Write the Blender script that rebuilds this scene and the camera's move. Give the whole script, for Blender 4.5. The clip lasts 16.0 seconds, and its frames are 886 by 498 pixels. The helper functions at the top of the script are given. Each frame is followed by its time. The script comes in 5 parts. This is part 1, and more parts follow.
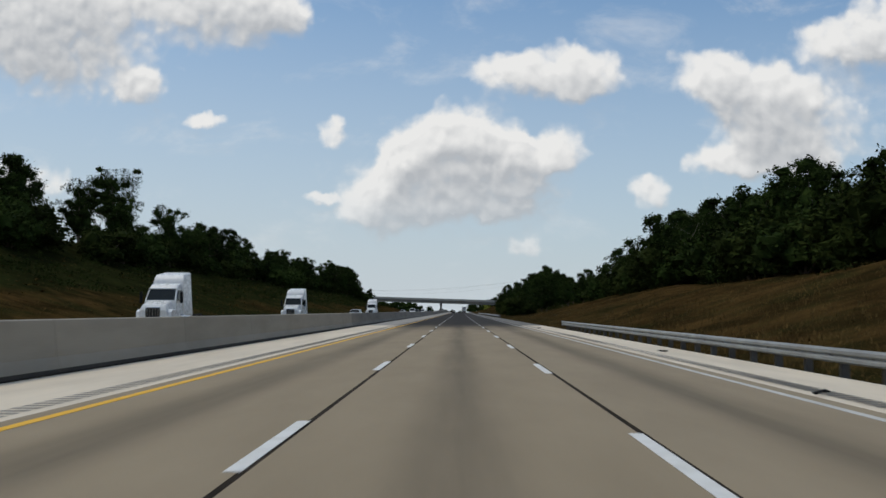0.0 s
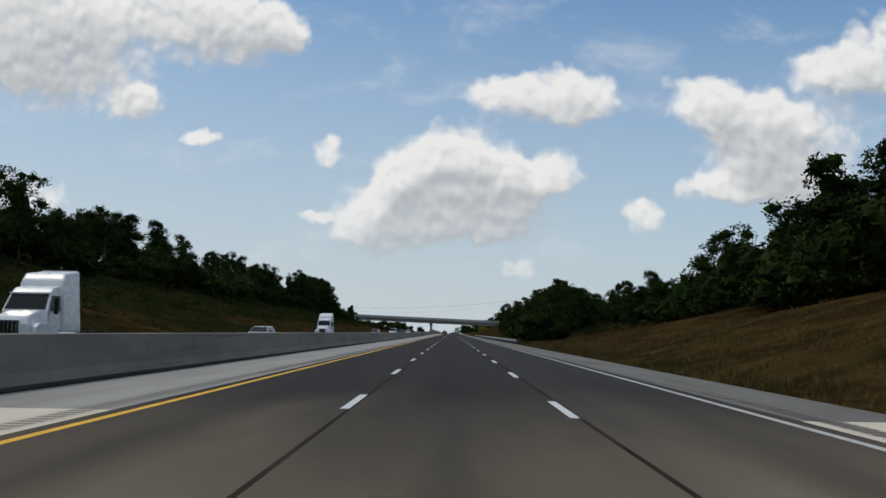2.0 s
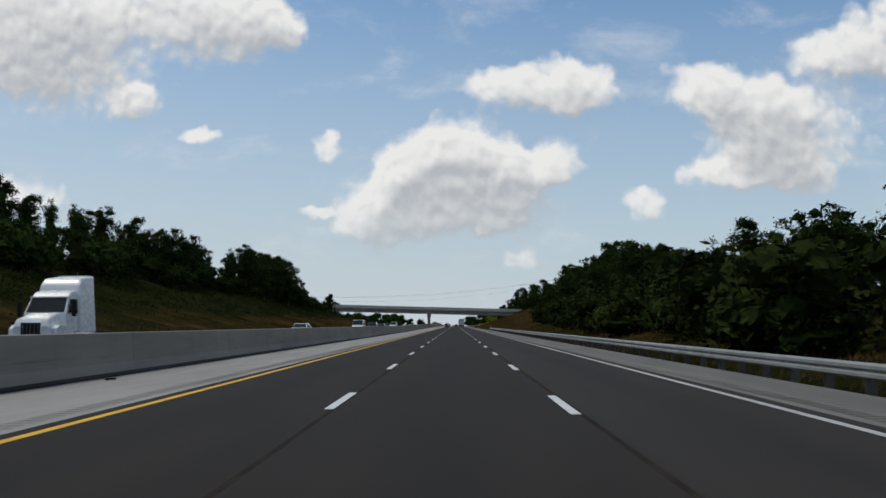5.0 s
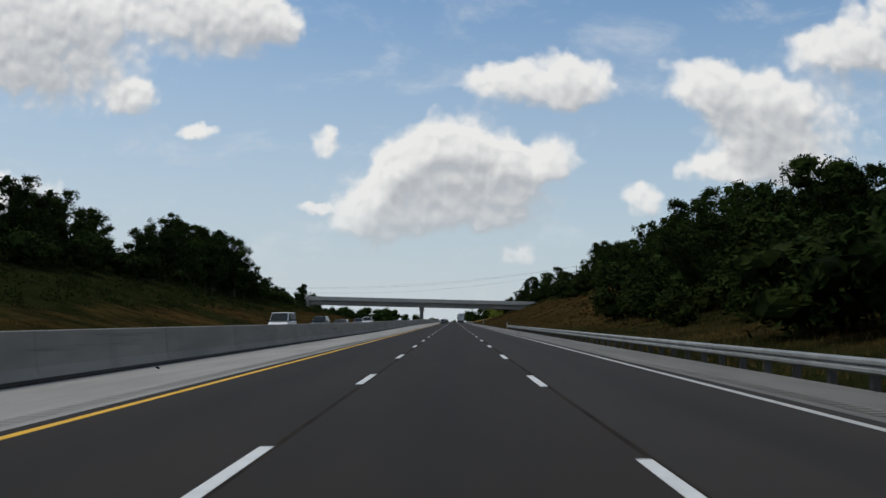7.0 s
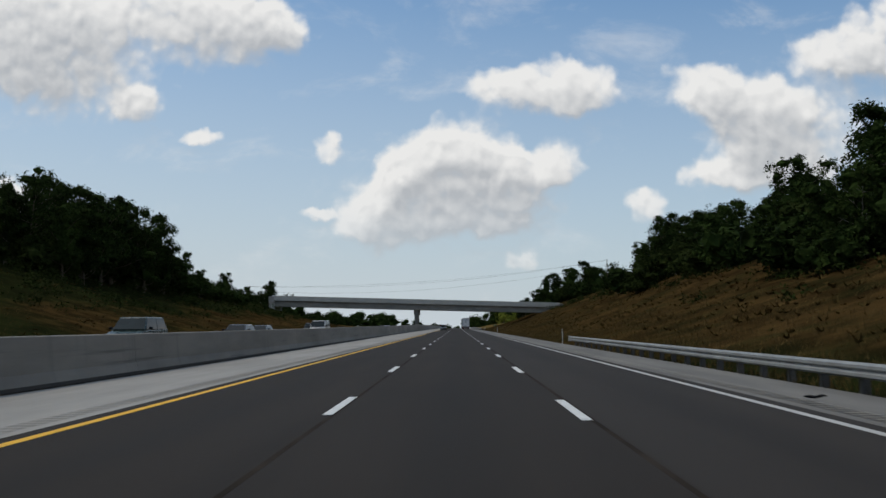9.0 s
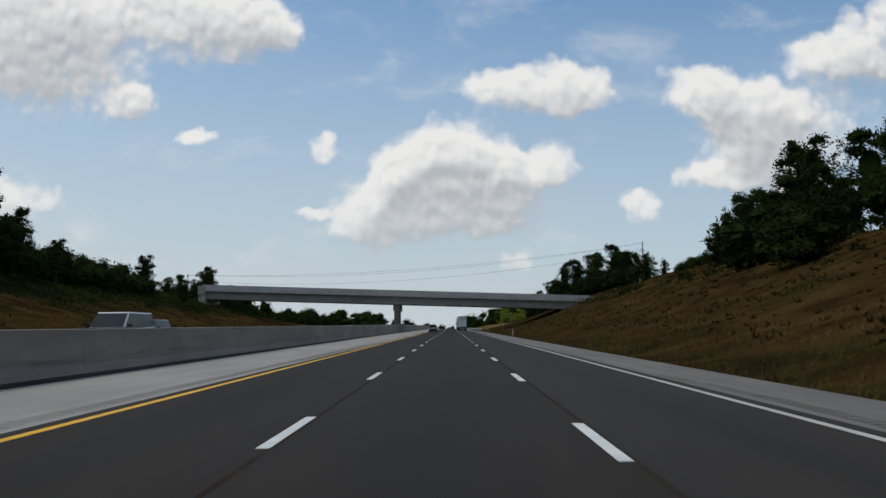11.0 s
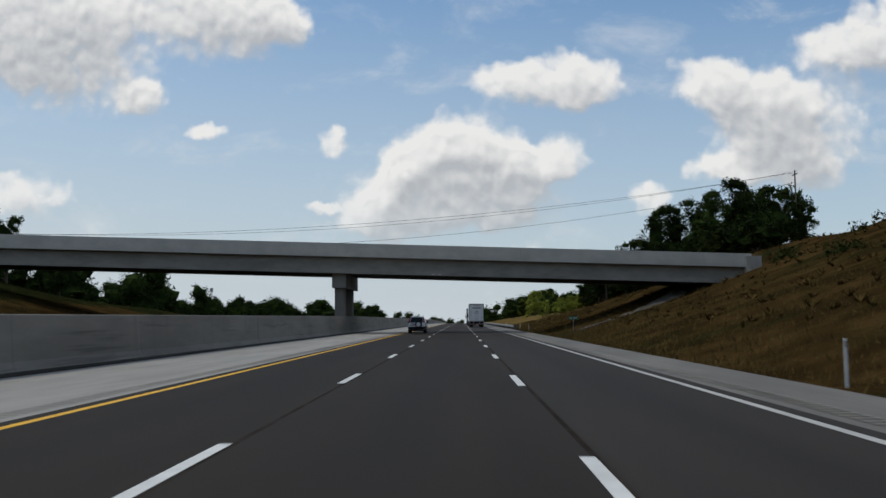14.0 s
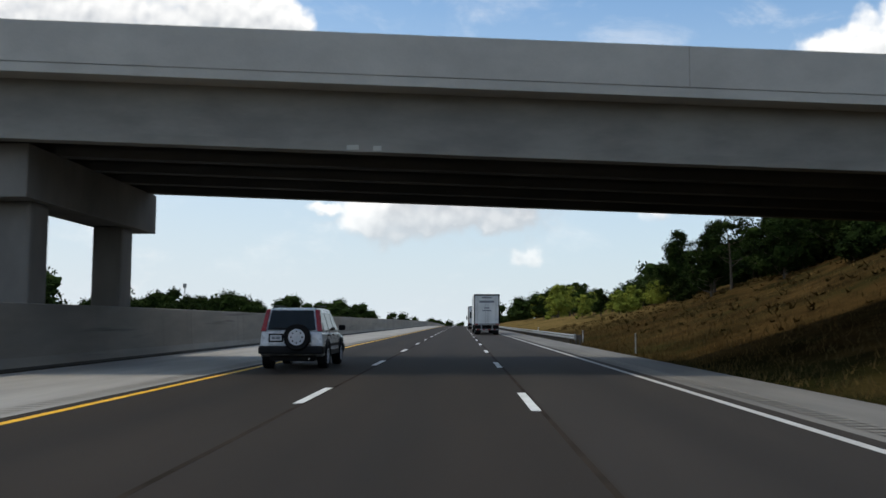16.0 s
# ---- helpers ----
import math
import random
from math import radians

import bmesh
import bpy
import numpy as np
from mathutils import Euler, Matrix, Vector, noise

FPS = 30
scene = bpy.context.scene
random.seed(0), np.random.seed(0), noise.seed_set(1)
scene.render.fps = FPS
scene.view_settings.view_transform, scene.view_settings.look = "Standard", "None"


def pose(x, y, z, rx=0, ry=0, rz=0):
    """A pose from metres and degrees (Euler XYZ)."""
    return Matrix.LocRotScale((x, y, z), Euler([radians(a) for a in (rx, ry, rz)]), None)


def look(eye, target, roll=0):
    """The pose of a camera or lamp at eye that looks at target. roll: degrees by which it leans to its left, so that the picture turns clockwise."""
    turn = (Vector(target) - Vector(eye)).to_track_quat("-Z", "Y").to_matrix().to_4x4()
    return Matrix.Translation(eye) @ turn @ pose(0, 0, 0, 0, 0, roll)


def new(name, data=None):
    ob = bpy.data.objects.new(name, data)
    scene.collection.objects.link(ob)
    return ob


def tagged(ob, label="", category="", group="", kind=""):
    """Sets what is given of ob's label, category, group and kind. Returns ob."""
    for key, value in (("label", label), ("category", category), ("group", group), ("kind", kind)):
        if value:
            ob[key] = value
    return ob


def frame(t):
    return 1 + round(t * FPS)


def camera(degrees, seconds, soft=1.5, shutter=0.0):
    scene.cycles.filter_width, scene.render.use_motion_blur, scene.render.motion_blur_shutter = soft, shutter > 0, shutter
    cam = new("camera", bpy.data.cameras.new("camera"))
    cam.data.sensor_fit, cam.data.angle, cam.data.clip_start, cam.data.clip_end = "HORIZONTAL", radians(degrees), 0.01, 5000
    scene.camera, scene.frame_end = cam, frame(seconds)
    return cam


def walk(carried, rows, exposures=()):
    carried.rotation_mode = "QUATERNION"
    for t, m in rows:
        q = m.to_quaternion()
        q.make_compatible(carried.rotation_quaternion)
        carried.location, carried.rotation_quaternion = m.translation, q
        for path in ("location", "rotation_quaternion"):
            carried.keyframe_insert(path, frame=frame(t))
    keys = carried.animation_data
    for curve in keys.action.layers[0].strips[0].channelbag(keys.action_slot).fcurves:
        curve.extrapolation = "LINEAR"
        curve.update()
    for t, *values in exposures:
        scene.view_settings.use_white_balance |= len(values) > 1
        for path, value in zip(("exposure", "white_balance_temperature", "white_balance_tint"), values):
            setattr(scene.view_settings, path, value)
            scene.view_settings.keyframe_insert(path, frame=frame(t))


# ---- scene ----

# ---------------------------------------------------------------- camera
cam = camera(53.7, 16.0, soft=1.5, shutter=0.12)
PATH = [  # seconds, x, y, z, yaw, pitch, roll
    (0.0, 0.01, 0.31, 1.30, 1.07, 4.05, 0.05),
    (0.5, -0.01, 17.19, 1.30, 0.70, 4.64, -0.46),
    (1.0, -0.01, 32.89, 1.30, 0.78, 5.02, -0.58),
    (1.5, -0.15, 50.23, 1.30, 0.51, 5.34, -0.76),
    (2.0, -0.06, 65.90, 1.30, 0.57, 5.42, -0.86),
    (2.5, -0.06, 83.46, 1.30, 0.53, 5.09, -0.89),
    (3.0, -0.03, 99.04, 1.30, 0.61, 4.81, -0.78),
    (3.5, 0.01, 115.95, 1.30, 0.27, 5.25, -0.49),
    (4.0, 0.12, 132.41, 1.30, 0.35, 5.14, 0.05),
    (6.5, 0.16, 215.52, 1.30, 0.97, 4.72, 0.52),
    (7.0, 0.13, 233.31, 1.30, 0.70, 4.65, 0.52),
    (7.5, 0.13, 248.95, 1.30, 0.93, 4.85, -0.19),
    (8.0, 0.11, 266.37, 1.30, 1.00, 4.56, -0.19),
    (8.5, 0.11, 282.13, 1.30, 0.93, 4.91, -0.01),
    (9.0, 0.11, 299.34, 1.30, 0.92, 5.03, 0.53),
    (11.5, 0.25, 380.92, 1.30, 0.50, 5.05, 0.35),
    (12.0, 0.30, 398.30, 1.30, 0.51, 5.10, 0.47),
    (12.5, 0.40, 413.88, 1.30, 0.39, 4.72, 0.46),
    (13.0, 0.55, 431.64, 1.30, 0.66, 4.54, 0.01),
    (13.5, 0.65, 448.11, 1.30, 0.95, 4.44, 0.47),
    (14.0, 0.70, 464.93, 1.30, 1.21, 4.64, 0.49),
    (14.5, 0.73, 481.51, 1.30, 0.96, 4.94, 0.69),
    (15.0, 0.81, 496.95, 1.30, 1.01, 4.91, 0.63),
    (15.5, 0.87, 514.86, 1.30, 1.08, 4.69, 0.47),
    (16.0, 0.77, 530.26, 1.30, 1.20, 4.76, -0.14),
]
walk(cam, [(t, pose(x, y, z, 90 + pitch, roll, yaw)) for t, x, y, z, yaw, pitch, roll in PATH],
     exposures=[(0.0, 0.0), (14.5, 0.0), (15.5, 0.15), (16.0, 0.4)])

# ---------------------------------------------------------------- sky and sun
SUN_ELEVATION, SUN_AZIMUTH = 62.0, -86.0   # degrees; azimuth from straight ahead, to the right
SKY_STRENGTH, CLOUD_LIGHT, SUN_STRENGTH = 0.105, 0.96, 1.4

# Clouds ahead: tangent of the bearing, tangent of the elevation, half width, half height
HEAP_CLOUD = [
    (-0.008, 0.207, 0.036, 0.028), (0.034, 0.199, 0.034, 0.030), (-0.046, 0.187, 0.034, 0.030), (-0.074, 0.165, 0.032, 0.030),
    (0.112, 0.183, 0.032, 0.026), (0.072, 0.173, 0.040, 0.026), (0.000, 0.173, 0.074, 0.028), (-0.030, 0.145, 0.080, 0.022),
    (-0.100, 0.121, 0.042, 0.020), (0.030, 0.135, 0.070, 0.018), (-0.156, 0.129, 0.018, 0.006), (-0.078, 0.106, 0.044, 0.018), (-0.020, 0.124, 0.052, 0.018), (0.052, 0.113, 0.034, 0.010), (-0.146, 0.207, 0.018, 0.016),
    (0.074, 0.073, 0.018, 0.012),
]
RIGHT_CLOUDS = [
    (0.040, 0.276, 0.034, 0.023), (0.098, 0.288, 0.038, 0.026), (0.156, 0.274, 0.036, 0.023), (0.118, 0.258, 0.036, 0.016),
    (0.286, 0.274, 0.036, 0.028), (0.338, 0.252, 0.050, 0.036), (0.402, 0.222, 0.070, 0.046), (0.350, 0.198, 0.050, 0.026),
    (0.294, 0.170, 0.040, 0.014), (0.376, 0.162, 0.056, 0.018), (0.440, 0.308, 0.050, 0.024), (0.500, 0.326, 0.052, 0.052),
    (0.219, 0.139, 0.025, 0.016),
]
LEFT_CLOUDS = [
    (-0.450, 0.306, 0.085, 0.054), (-0.520, 0.346, 0.090, 0.055), (-0.372, 0.262, 0.026, 0.018), (-0.266, 0.342, 0.074, 0.036),
    (-0.218, 0.360, 0.036, 0.026), (-0.350, 0.385, 0.100, 0.034), (-0.512, 0.150, 0.056, 0.028), (-0.292, 0.222, 0.022, 0.007),
]
CLOUDS = HEAP_CLOUD + RIGHT_CLOUDS + LEFT_CLOUDS


def calc(tree, op, a, b=None, c=None, clamp=False):
    n = tree.nodes.new("ShaderNodeMath")
    n.operation, n.use_clamp = op, clamp
    for i, v in enumerate((a, b, c)):
        if v is None:
            continue
        if isinstance(v, (int, float)):
            n.inputs[i].default_value = v
        else:
            tree.links.new(v, n.inputs[i])
    return n.outputs[0]


def vec(tree, op, a, b=None):
    n = tree.nodes.new("ShaderNodeVectorMath")
    n.operation = op
    for i, v in enumerate((a, b)):
        if v is None:
            continue
        if isinstance(v, (tuple, list)):
            n.inputs[i].default_value = v
        else:
            tree.links.new(v, n.inputs[i])
    return n.outputs["Value"] if op == "LENGTH" else n.outputs[0]


def ramp(tree, value, low, high, to_low=0.0, to_high=1.0, smooth=True):
    n = tree.nodes.new("ShaderNodeMapRange")
    n.interpolation_type = "SMOOTHSTEP" if smooth else "LINEAR"
    tree.links.new(value, n.inputs[0])
    for i, v in enumerate((low, high, to_low, to_high)):
        n.inputs[i + 1].default_value = v
    return n.outputs[0]


def grain(tree, vector, scale, detail=4.0, rough=0.55, distort=0.0):
    n = tree.nodes.new("ShaderNodeTexNoise")
    n.inputs["Scale"].default_value, n.inputs["Detail"].default_value = scale, detail
    n.inputs["Roughness"].default_value, n.inputs["Distortion"].default_value = rough, distort
    if vector is not None:
        tree.links.new(vector, n.inputs["Vector"])
    return n.outputs["Fac"]


def mixed(tree, fac, a, b):
    n = tree.nodes.new("ShaderNodeMix")
    n.data_type = "RGBA"
    for socket, v in ((n.inputs[0], fac), (n.inputs[6], a), (n.inputs[7], b)):
        if isinstance(v, (int, float)):
            socket.default_value = v
        elif isinstance(v, (tuple, list)):
            socket.default_value = (*v, 1.0)[:4]
        else:
            tree.links.new(v, socket)
    return n.outputs[2]


def cloud_field():
    """Node group: how much cloud there is at a place (u, v) of the sky ahead, with its ragged edge and as a smooth bulk."""
    g = bpy.data.node_groups.new("cloud_field", "ShaderNodeTree")
    g.interface.new_socket("Place", in_out="INPUT", socket_type="NodeSocketVector")
    g.interface.new_socket("Amount", in_out="OUTPUT", socket_type="NodeSocketFloat")
    g.interface.new_socket("Bulk", in_out="OUTPUT", socket_type="NodeSocketFloat")
    gi, go = g.nodes.new("NodeGroupInput"), g.nodes.new("NodeGroupOutput")
    place = gi.outputs[0]
    warp = g.nodes.new("ShaderNodeTexNoise")
    warp.inputs["Scale"].default_value, warp.inputs["Detail"].default_value = 26.0, 4.0
    g.links.new(place, warp.inputs["Vector"])
    shift = vec(g, "MULTIPLY", vec(g, "SUBTRACT", warp.outputs["Color"], (0.5, 0.5, 0.5)), (0.040, 0.034, 0.0))
    warped = vec(g, "ADD", place, shift)
    total = None
    for u, v, ru, rv in CLOUDS:
        d = vec(g, "LENGTH", vec(g, "MULTIPLY", vec(g, "SUBTRACT", warped, (u, v, 0.0)), (1 / ru, 1 / rv, 0.0)))
        b = ramp(g, d, 0.45, 1.75, 1.0, 0.0)
        total = b if total is None else calc(g, "ADD", total, b)
    # a loose field of clouds to the sides, behind and overhead
    away = grain(g, place, 3.2, 7.0, 0.6)
    loose = ramp(g, away, 0.43, 0.60, 0.0, 1.2)
    edge = ramp(g, vec(g, "LENGTH", vec(g, "MULTIPLY", place, (1.0, 1.2, 0.0))), 0.60, 0.80)
    total = calc(g, "ADD", total, calc(g, "MULTIPLY", loose, edge))
    billow = g.nodes.new("ShaderNodeTexVoronoi")
    billow.feature = "SMOOTH_F1"
    billow.inputs["Scale"].default_value, billow.inputs["Smoothness"].default_value = 46.0, 0.6
    billow.inputs["Detail"].default_value, billow.inputs["Roughness"].default_value = 1.0, 0.5
    g.links.new(vec(g, "ADD", place, vec(g, "MULTIPLY", shift, (0.6, 0.6, 0.0))), billow.inputs["Vector"])
    fine = grain(g, place, 60.0, 5.0, 0.55)
    rag = calc(g, "ADD", calc(g, "MULTIPLY", calc(g, "SUBTRACT", 0.42, billow.outputs["Distance"]), 0.62), calc(g, "MULTIPLY", calc(g, "SUBTRACT", fine, 0.5), 0.42))
    amount = calc(g, "ADD", calc(g, "MINIMUM", total, 1.25), rag)
    g.links.new(amount, go.inputs[0])
    g.links.new(calc(g, "ADD", total, calc(g, "MULTIPLY", rag, 0.6)), go.inputs[1])
    return g


def make_world():
    w = bpy.data.worlds.new("sky")
    scene.world = w
    w.use_nodes = True
    t = w.node_tree
    t.nodes.clear()
    out = t.nodes.new("ShaderNodeOutputWorld")
    sky = t.nodes.new("ShaderNodeTexSky")
    sky.sky_type, sky.sun_disc = "NISHITA", False
    sky.sun_elevation, sky.sun_rotation = radians(SUN_ELEVATION), radians(SUN_AZIMUTH)
    sky.air_density, sky.dust_density, sky.ozone_density = 1.0, 1.2, 1.6
    coord = t.nodes.new("ShaderNodeTexCoord").outputs["Generated"]
    xyz = t.nodes.new("ShaderNodeSeparateXYZ")
    t.links.new(coord, xyz.inputs[0])
    ahead = calc(t, "MAXIMUM", calc(t, "ABSOLUTE", xyz.outputs[1]), 0.12)
    place = t.nodes.new("ShaderNodeCombineXYZ")
    t.links.new(calc(t, "DIVIDE", xyz.outputs[0], ahead), place.inputs[0])
    t.links.new(calc(t, "DIVIDE", xyz.outputs[2], ahead), place.inputs[1])
    t.links.new(calc(t, "SIGN", xyz.outputs[1]), place.inputs[2])
    group = cloud_field()
    here, above, higher = (t.nodes.new("ShaderNodeGroup") for _ in range(3))
    here.node_tree = above.node_tree = higher.node_tree = group
    t.links.new(place.outputs[0], here.inputs[0])
    t.links.new(vec(t, "ADD", place.outputs[0], (-0.004, 0.010, 0.0)), above.inputs[0])
    t.links.new(vec(t, "ADD", place.outputs[0], (-0.014, 0.034, 0.0)), higher.inputs[0])
    # crisp along the tops, soft towards the base
    top = calc(t, "ADD", calc(t, "MULTIPLY", calc(t, "SUBTRACT", here.outputs[1], higher.outputs[1]), 1.1), 0.45, clamp=True)
    soft, hard = ramp(t, here.outputs[0], 0.05, 1.10), ramp(t, here.outputs[0], 0.12, 0.92)
    mask = calc(t, "ADD", calc(t, "MULTIPLY", hard, top), calc(t, "MULTIPLY", soft, calc(t, "SUBTRACT", 1.0, top)))
    mask = calc(t, "MULTIPLY", mask, ramp(t, xyz.outputs[2], 0.03, 0.17, 0.45, 0.97))
    wisp = grain(t, vec(t, "MULTIPLY", place.outputs[0], (7.0, 13.0, 1.0)), 1.0, 7.0, 0.62, 0.4)
    veil = ramp(t, wisp, 0.50, 0.80, 0.0, 0.42)
    mask = calc(t, "ADD", mask, calc(t, "MULTIPLY", veil, calc(t, "SUBTRACT", 1.0, mask)))
    slope = calc(t, "MULTIPLY", calc(t, "SUBTRACT", here.outputs[0], above.outputs[0]), 0.75)
    lit = calc(t, "ADD", ramp(t, higher.outputs[1], 0.0, 1.9, 0.92, 0.16), slope, clamp=True)
    cloud = mixed(t, lit, (0.475, 0.495, 0.52), (0.865, 0.86, 0.845))
    # pale haze towards the horizon, a little more of it on the sun's side
    haze = calc(t, "ADD", ramp(t, xyz.outputs[2], 0.0, 0.42, 0.97, 0.04, smooth=False), ramp(t, xyz.outputs[0], -0.5, 0.5, 0.10, -0.08, smooth=False), clamp=True)
    sky_bg, cloud_bg, haze_bg = (t.nodes.new("ShaderNodeBackground") for _ in range(3))
    t.links.new(vec(t, "MULTIPLY", sky.outputs[0], (0.57, 0.96, 1.16)), sky_bg.inputs[0])
    sky_bg.inputs[1].default_value = SKY_STRENGTH
    t.links.new(cloud, cloud_bg.inputs[0])
    cloud_bg.inputs[1].default_value = CLOUD_LIGHT
    haze_bg.inputs[0].default_value = (0.545, 0.605, 0.65, 1.0)
    m1, m2 = t.nodes.new("ShaderNodeMixShader"), t.nodes.new("ShaderNodeMixShader")
    t.links.new(haze, m1.inputs[0])
    t.links.new(sky_bg.outputs[0], m1.inputs[1])
    t.links.new(haze_bg.outputs[0], m1.inputs[2])
    t.links.new(mask, m2.inputs[0])
    t.links.new(m1.outputs[0], m2.inputs[1])
    t.links.new(cloud_bg.outputs[0], m2.inputs[2])
    t.links.new(m2.outputs[0], out.inputs[0])


make_world()
sun = new("sun", bpy.data.lights.new("sun", "SUN"))
sun.data.energy, sun.data.angle, sun.data.color = SUN_STRENGTH, radians(6.0), (1.0, 0.91, 0.76)
_a, _e = radians(SUN_AZIMUTH), radians(SUN_ELEVATION)
sun.matrix_world = look((300 * math.sin(_a) * math.cos(_e), 300 + 300 * math.cos(_a) * math.cos(_e), 300 * math.sin(_e)), (0, 300, 0))


# ---------------------------------------------------------------- materials
def material(name, colour, dark=None, rough=0.8, metal=0.0, scale=3.0, fine=40.0, bump=0.2, spread=0.5,
             stretch=(1, 1, 1), own=0.0, island=0.0, specular=0.4, world=True):
    """A surface whose colour wanders between colour and dark in two scales, with fine relief."""
    m = bpy.data.materials.new(name)
    m.use_nodes = True
    t = m.node_tree
    b = t.nodes["Principled BSDF"]
    dark = dark or tuple(c * 0.6 for c in colour)
    if world:
        place = t.nodes.new("ShaderNodeNewGeometry").outputs["Position"]
    else:
        place = t.nodes.new("ShaderNodeTexCoord").outputs["Object"]
    place = vec(t, "MULTIPLY", place, stretch)
    broad = ramp(t, grain(t, place, scale, 4.0, 0.6), 0.5 - spread / 2, 0.5 + spread / 2)
    tiny = grain(t, place, fine, 3.0, 0.6)
    fac = calc(t, "ADD", calc(t, "MULTIPLY", broad, 0.7), calc(t, "MULTIPLY", tiny, 0.3), clamp=True)
    if own:
        r = t.nodes.new("ShaderNodeObjectInfo").outputs["Random"]
        fac = calc(t, "ADD", fac, calc(t, "MULTIPLY", calc(t, "SUBTRACT", r, 0.5), own), clamp=True)
    if island:
        r = t.nodes.new("ShaderNodeNewGeometry").outputs["Random Per Island"]
        fac = calc(t, "ADD", fac, calc(t, "MULTIPLY", calc(t, "SUBTRACT", r, 0.5), island), clamp=True)
    t.links.new(mixed(t, fac, dark, colour), b.inputs["Base Color"])
    t.links.new(ramp(t, tiny, 0.2, 0.8, max(rough - 0.12, 0.02), min(rough + 0.08, 1.0)), b.inputs["Roughness"])
    b.inputs["Metallic"].default_value = metal
    b.inputs["Specular IOR Level"].default_value = specular
    if bump:
        bp = t.nodes.new("ShaderNodeBump")
        bp.inputs["Strength"].default_value, bp.inputs["Distance"].default_value = bump, 0.02
        t.links.new(tiny, bp.inputs["Height"])
        t.links.new(bp.outputs[0], b.inputs["Normal"])
    return m


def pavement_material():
    """Concrete road: tan at first, then a darker grey stretch, with wheel paths and drip lines along the lanes."""
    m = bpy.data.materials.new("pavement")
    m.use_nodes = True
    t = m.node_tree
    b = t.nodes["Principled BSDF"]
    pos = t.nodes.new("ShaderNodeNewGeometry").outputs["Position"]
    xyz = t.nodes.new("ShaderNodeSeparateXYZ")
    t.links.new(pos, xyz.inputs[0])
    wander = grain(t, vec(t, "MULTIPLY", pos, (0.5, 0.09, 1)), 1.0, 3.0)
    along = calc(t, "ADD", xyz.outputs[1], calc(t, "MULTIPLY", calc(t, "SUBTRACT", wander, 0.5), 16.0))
    # pavement changes here; full sun and then cloud shade are coloured in too
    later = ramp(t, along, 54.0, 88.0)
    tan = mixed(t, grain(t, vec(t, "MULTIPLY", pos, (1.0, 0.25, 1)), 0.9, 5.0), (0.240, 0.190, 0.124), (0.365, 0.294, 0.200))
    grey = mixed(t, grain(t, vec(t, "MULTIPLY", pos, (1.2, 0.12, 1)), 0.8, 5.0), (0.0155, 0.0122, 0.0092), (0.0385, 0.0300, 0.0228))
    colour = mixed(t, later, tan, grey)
    # the outer lane is newer and paler
    colour = mixed(t, ramp(t, xyz.outputs[0], 1.99, 2.06, 0.0, 0.03), colour, (0.30, 0.29, 0.28))
    # oil drip line in the middle of each lane
    lane = calc(t, "ABSOLUTE", calc(t, "SUBTRACT", calc(t, "FRACT", calc(t, "DIVIDE", calc(t, "ADD", xyz.outputs[0], 5.49), 3.66)), 0.5))
    drip = calc(t, "MULTIPLY", ramp(t, lane, 0.0, 0.22, 1.0, 0.0), grain(t, vec(t, "MULTIPLY", pos, (1.5, 0.05, 1)), 1.0, 4.0))
    colour = mixed(t, calc(t, "MULTIPLY", drip, 0.75), colour, (0.016, 0.014, 0.012))
    tiny = grain(t, pos, 60.0, 3.0)
    colour = mixed(t, calc(t, "MULTIPLY", tiny, 0.25), colour, (0.03, 0.03, 0.03))
    t.links.new(colour, b.inputs["Base Color"])
    b.inputs["Roughness"].default_value = 0.85
    b.inputs["Specular IOR Level"].default_value = 0.12
    bp = t.nodes.new("ShaderNodeBump")
    bp.inputs["Strength"].default_value, bp.inputs["Distance"].default_value = 0.25, 0.01
    t.links.new(tiny, bp.inputs["Height"])
    t.links.new(bp.outputs[0], b.inputs["Normal"])
    return m


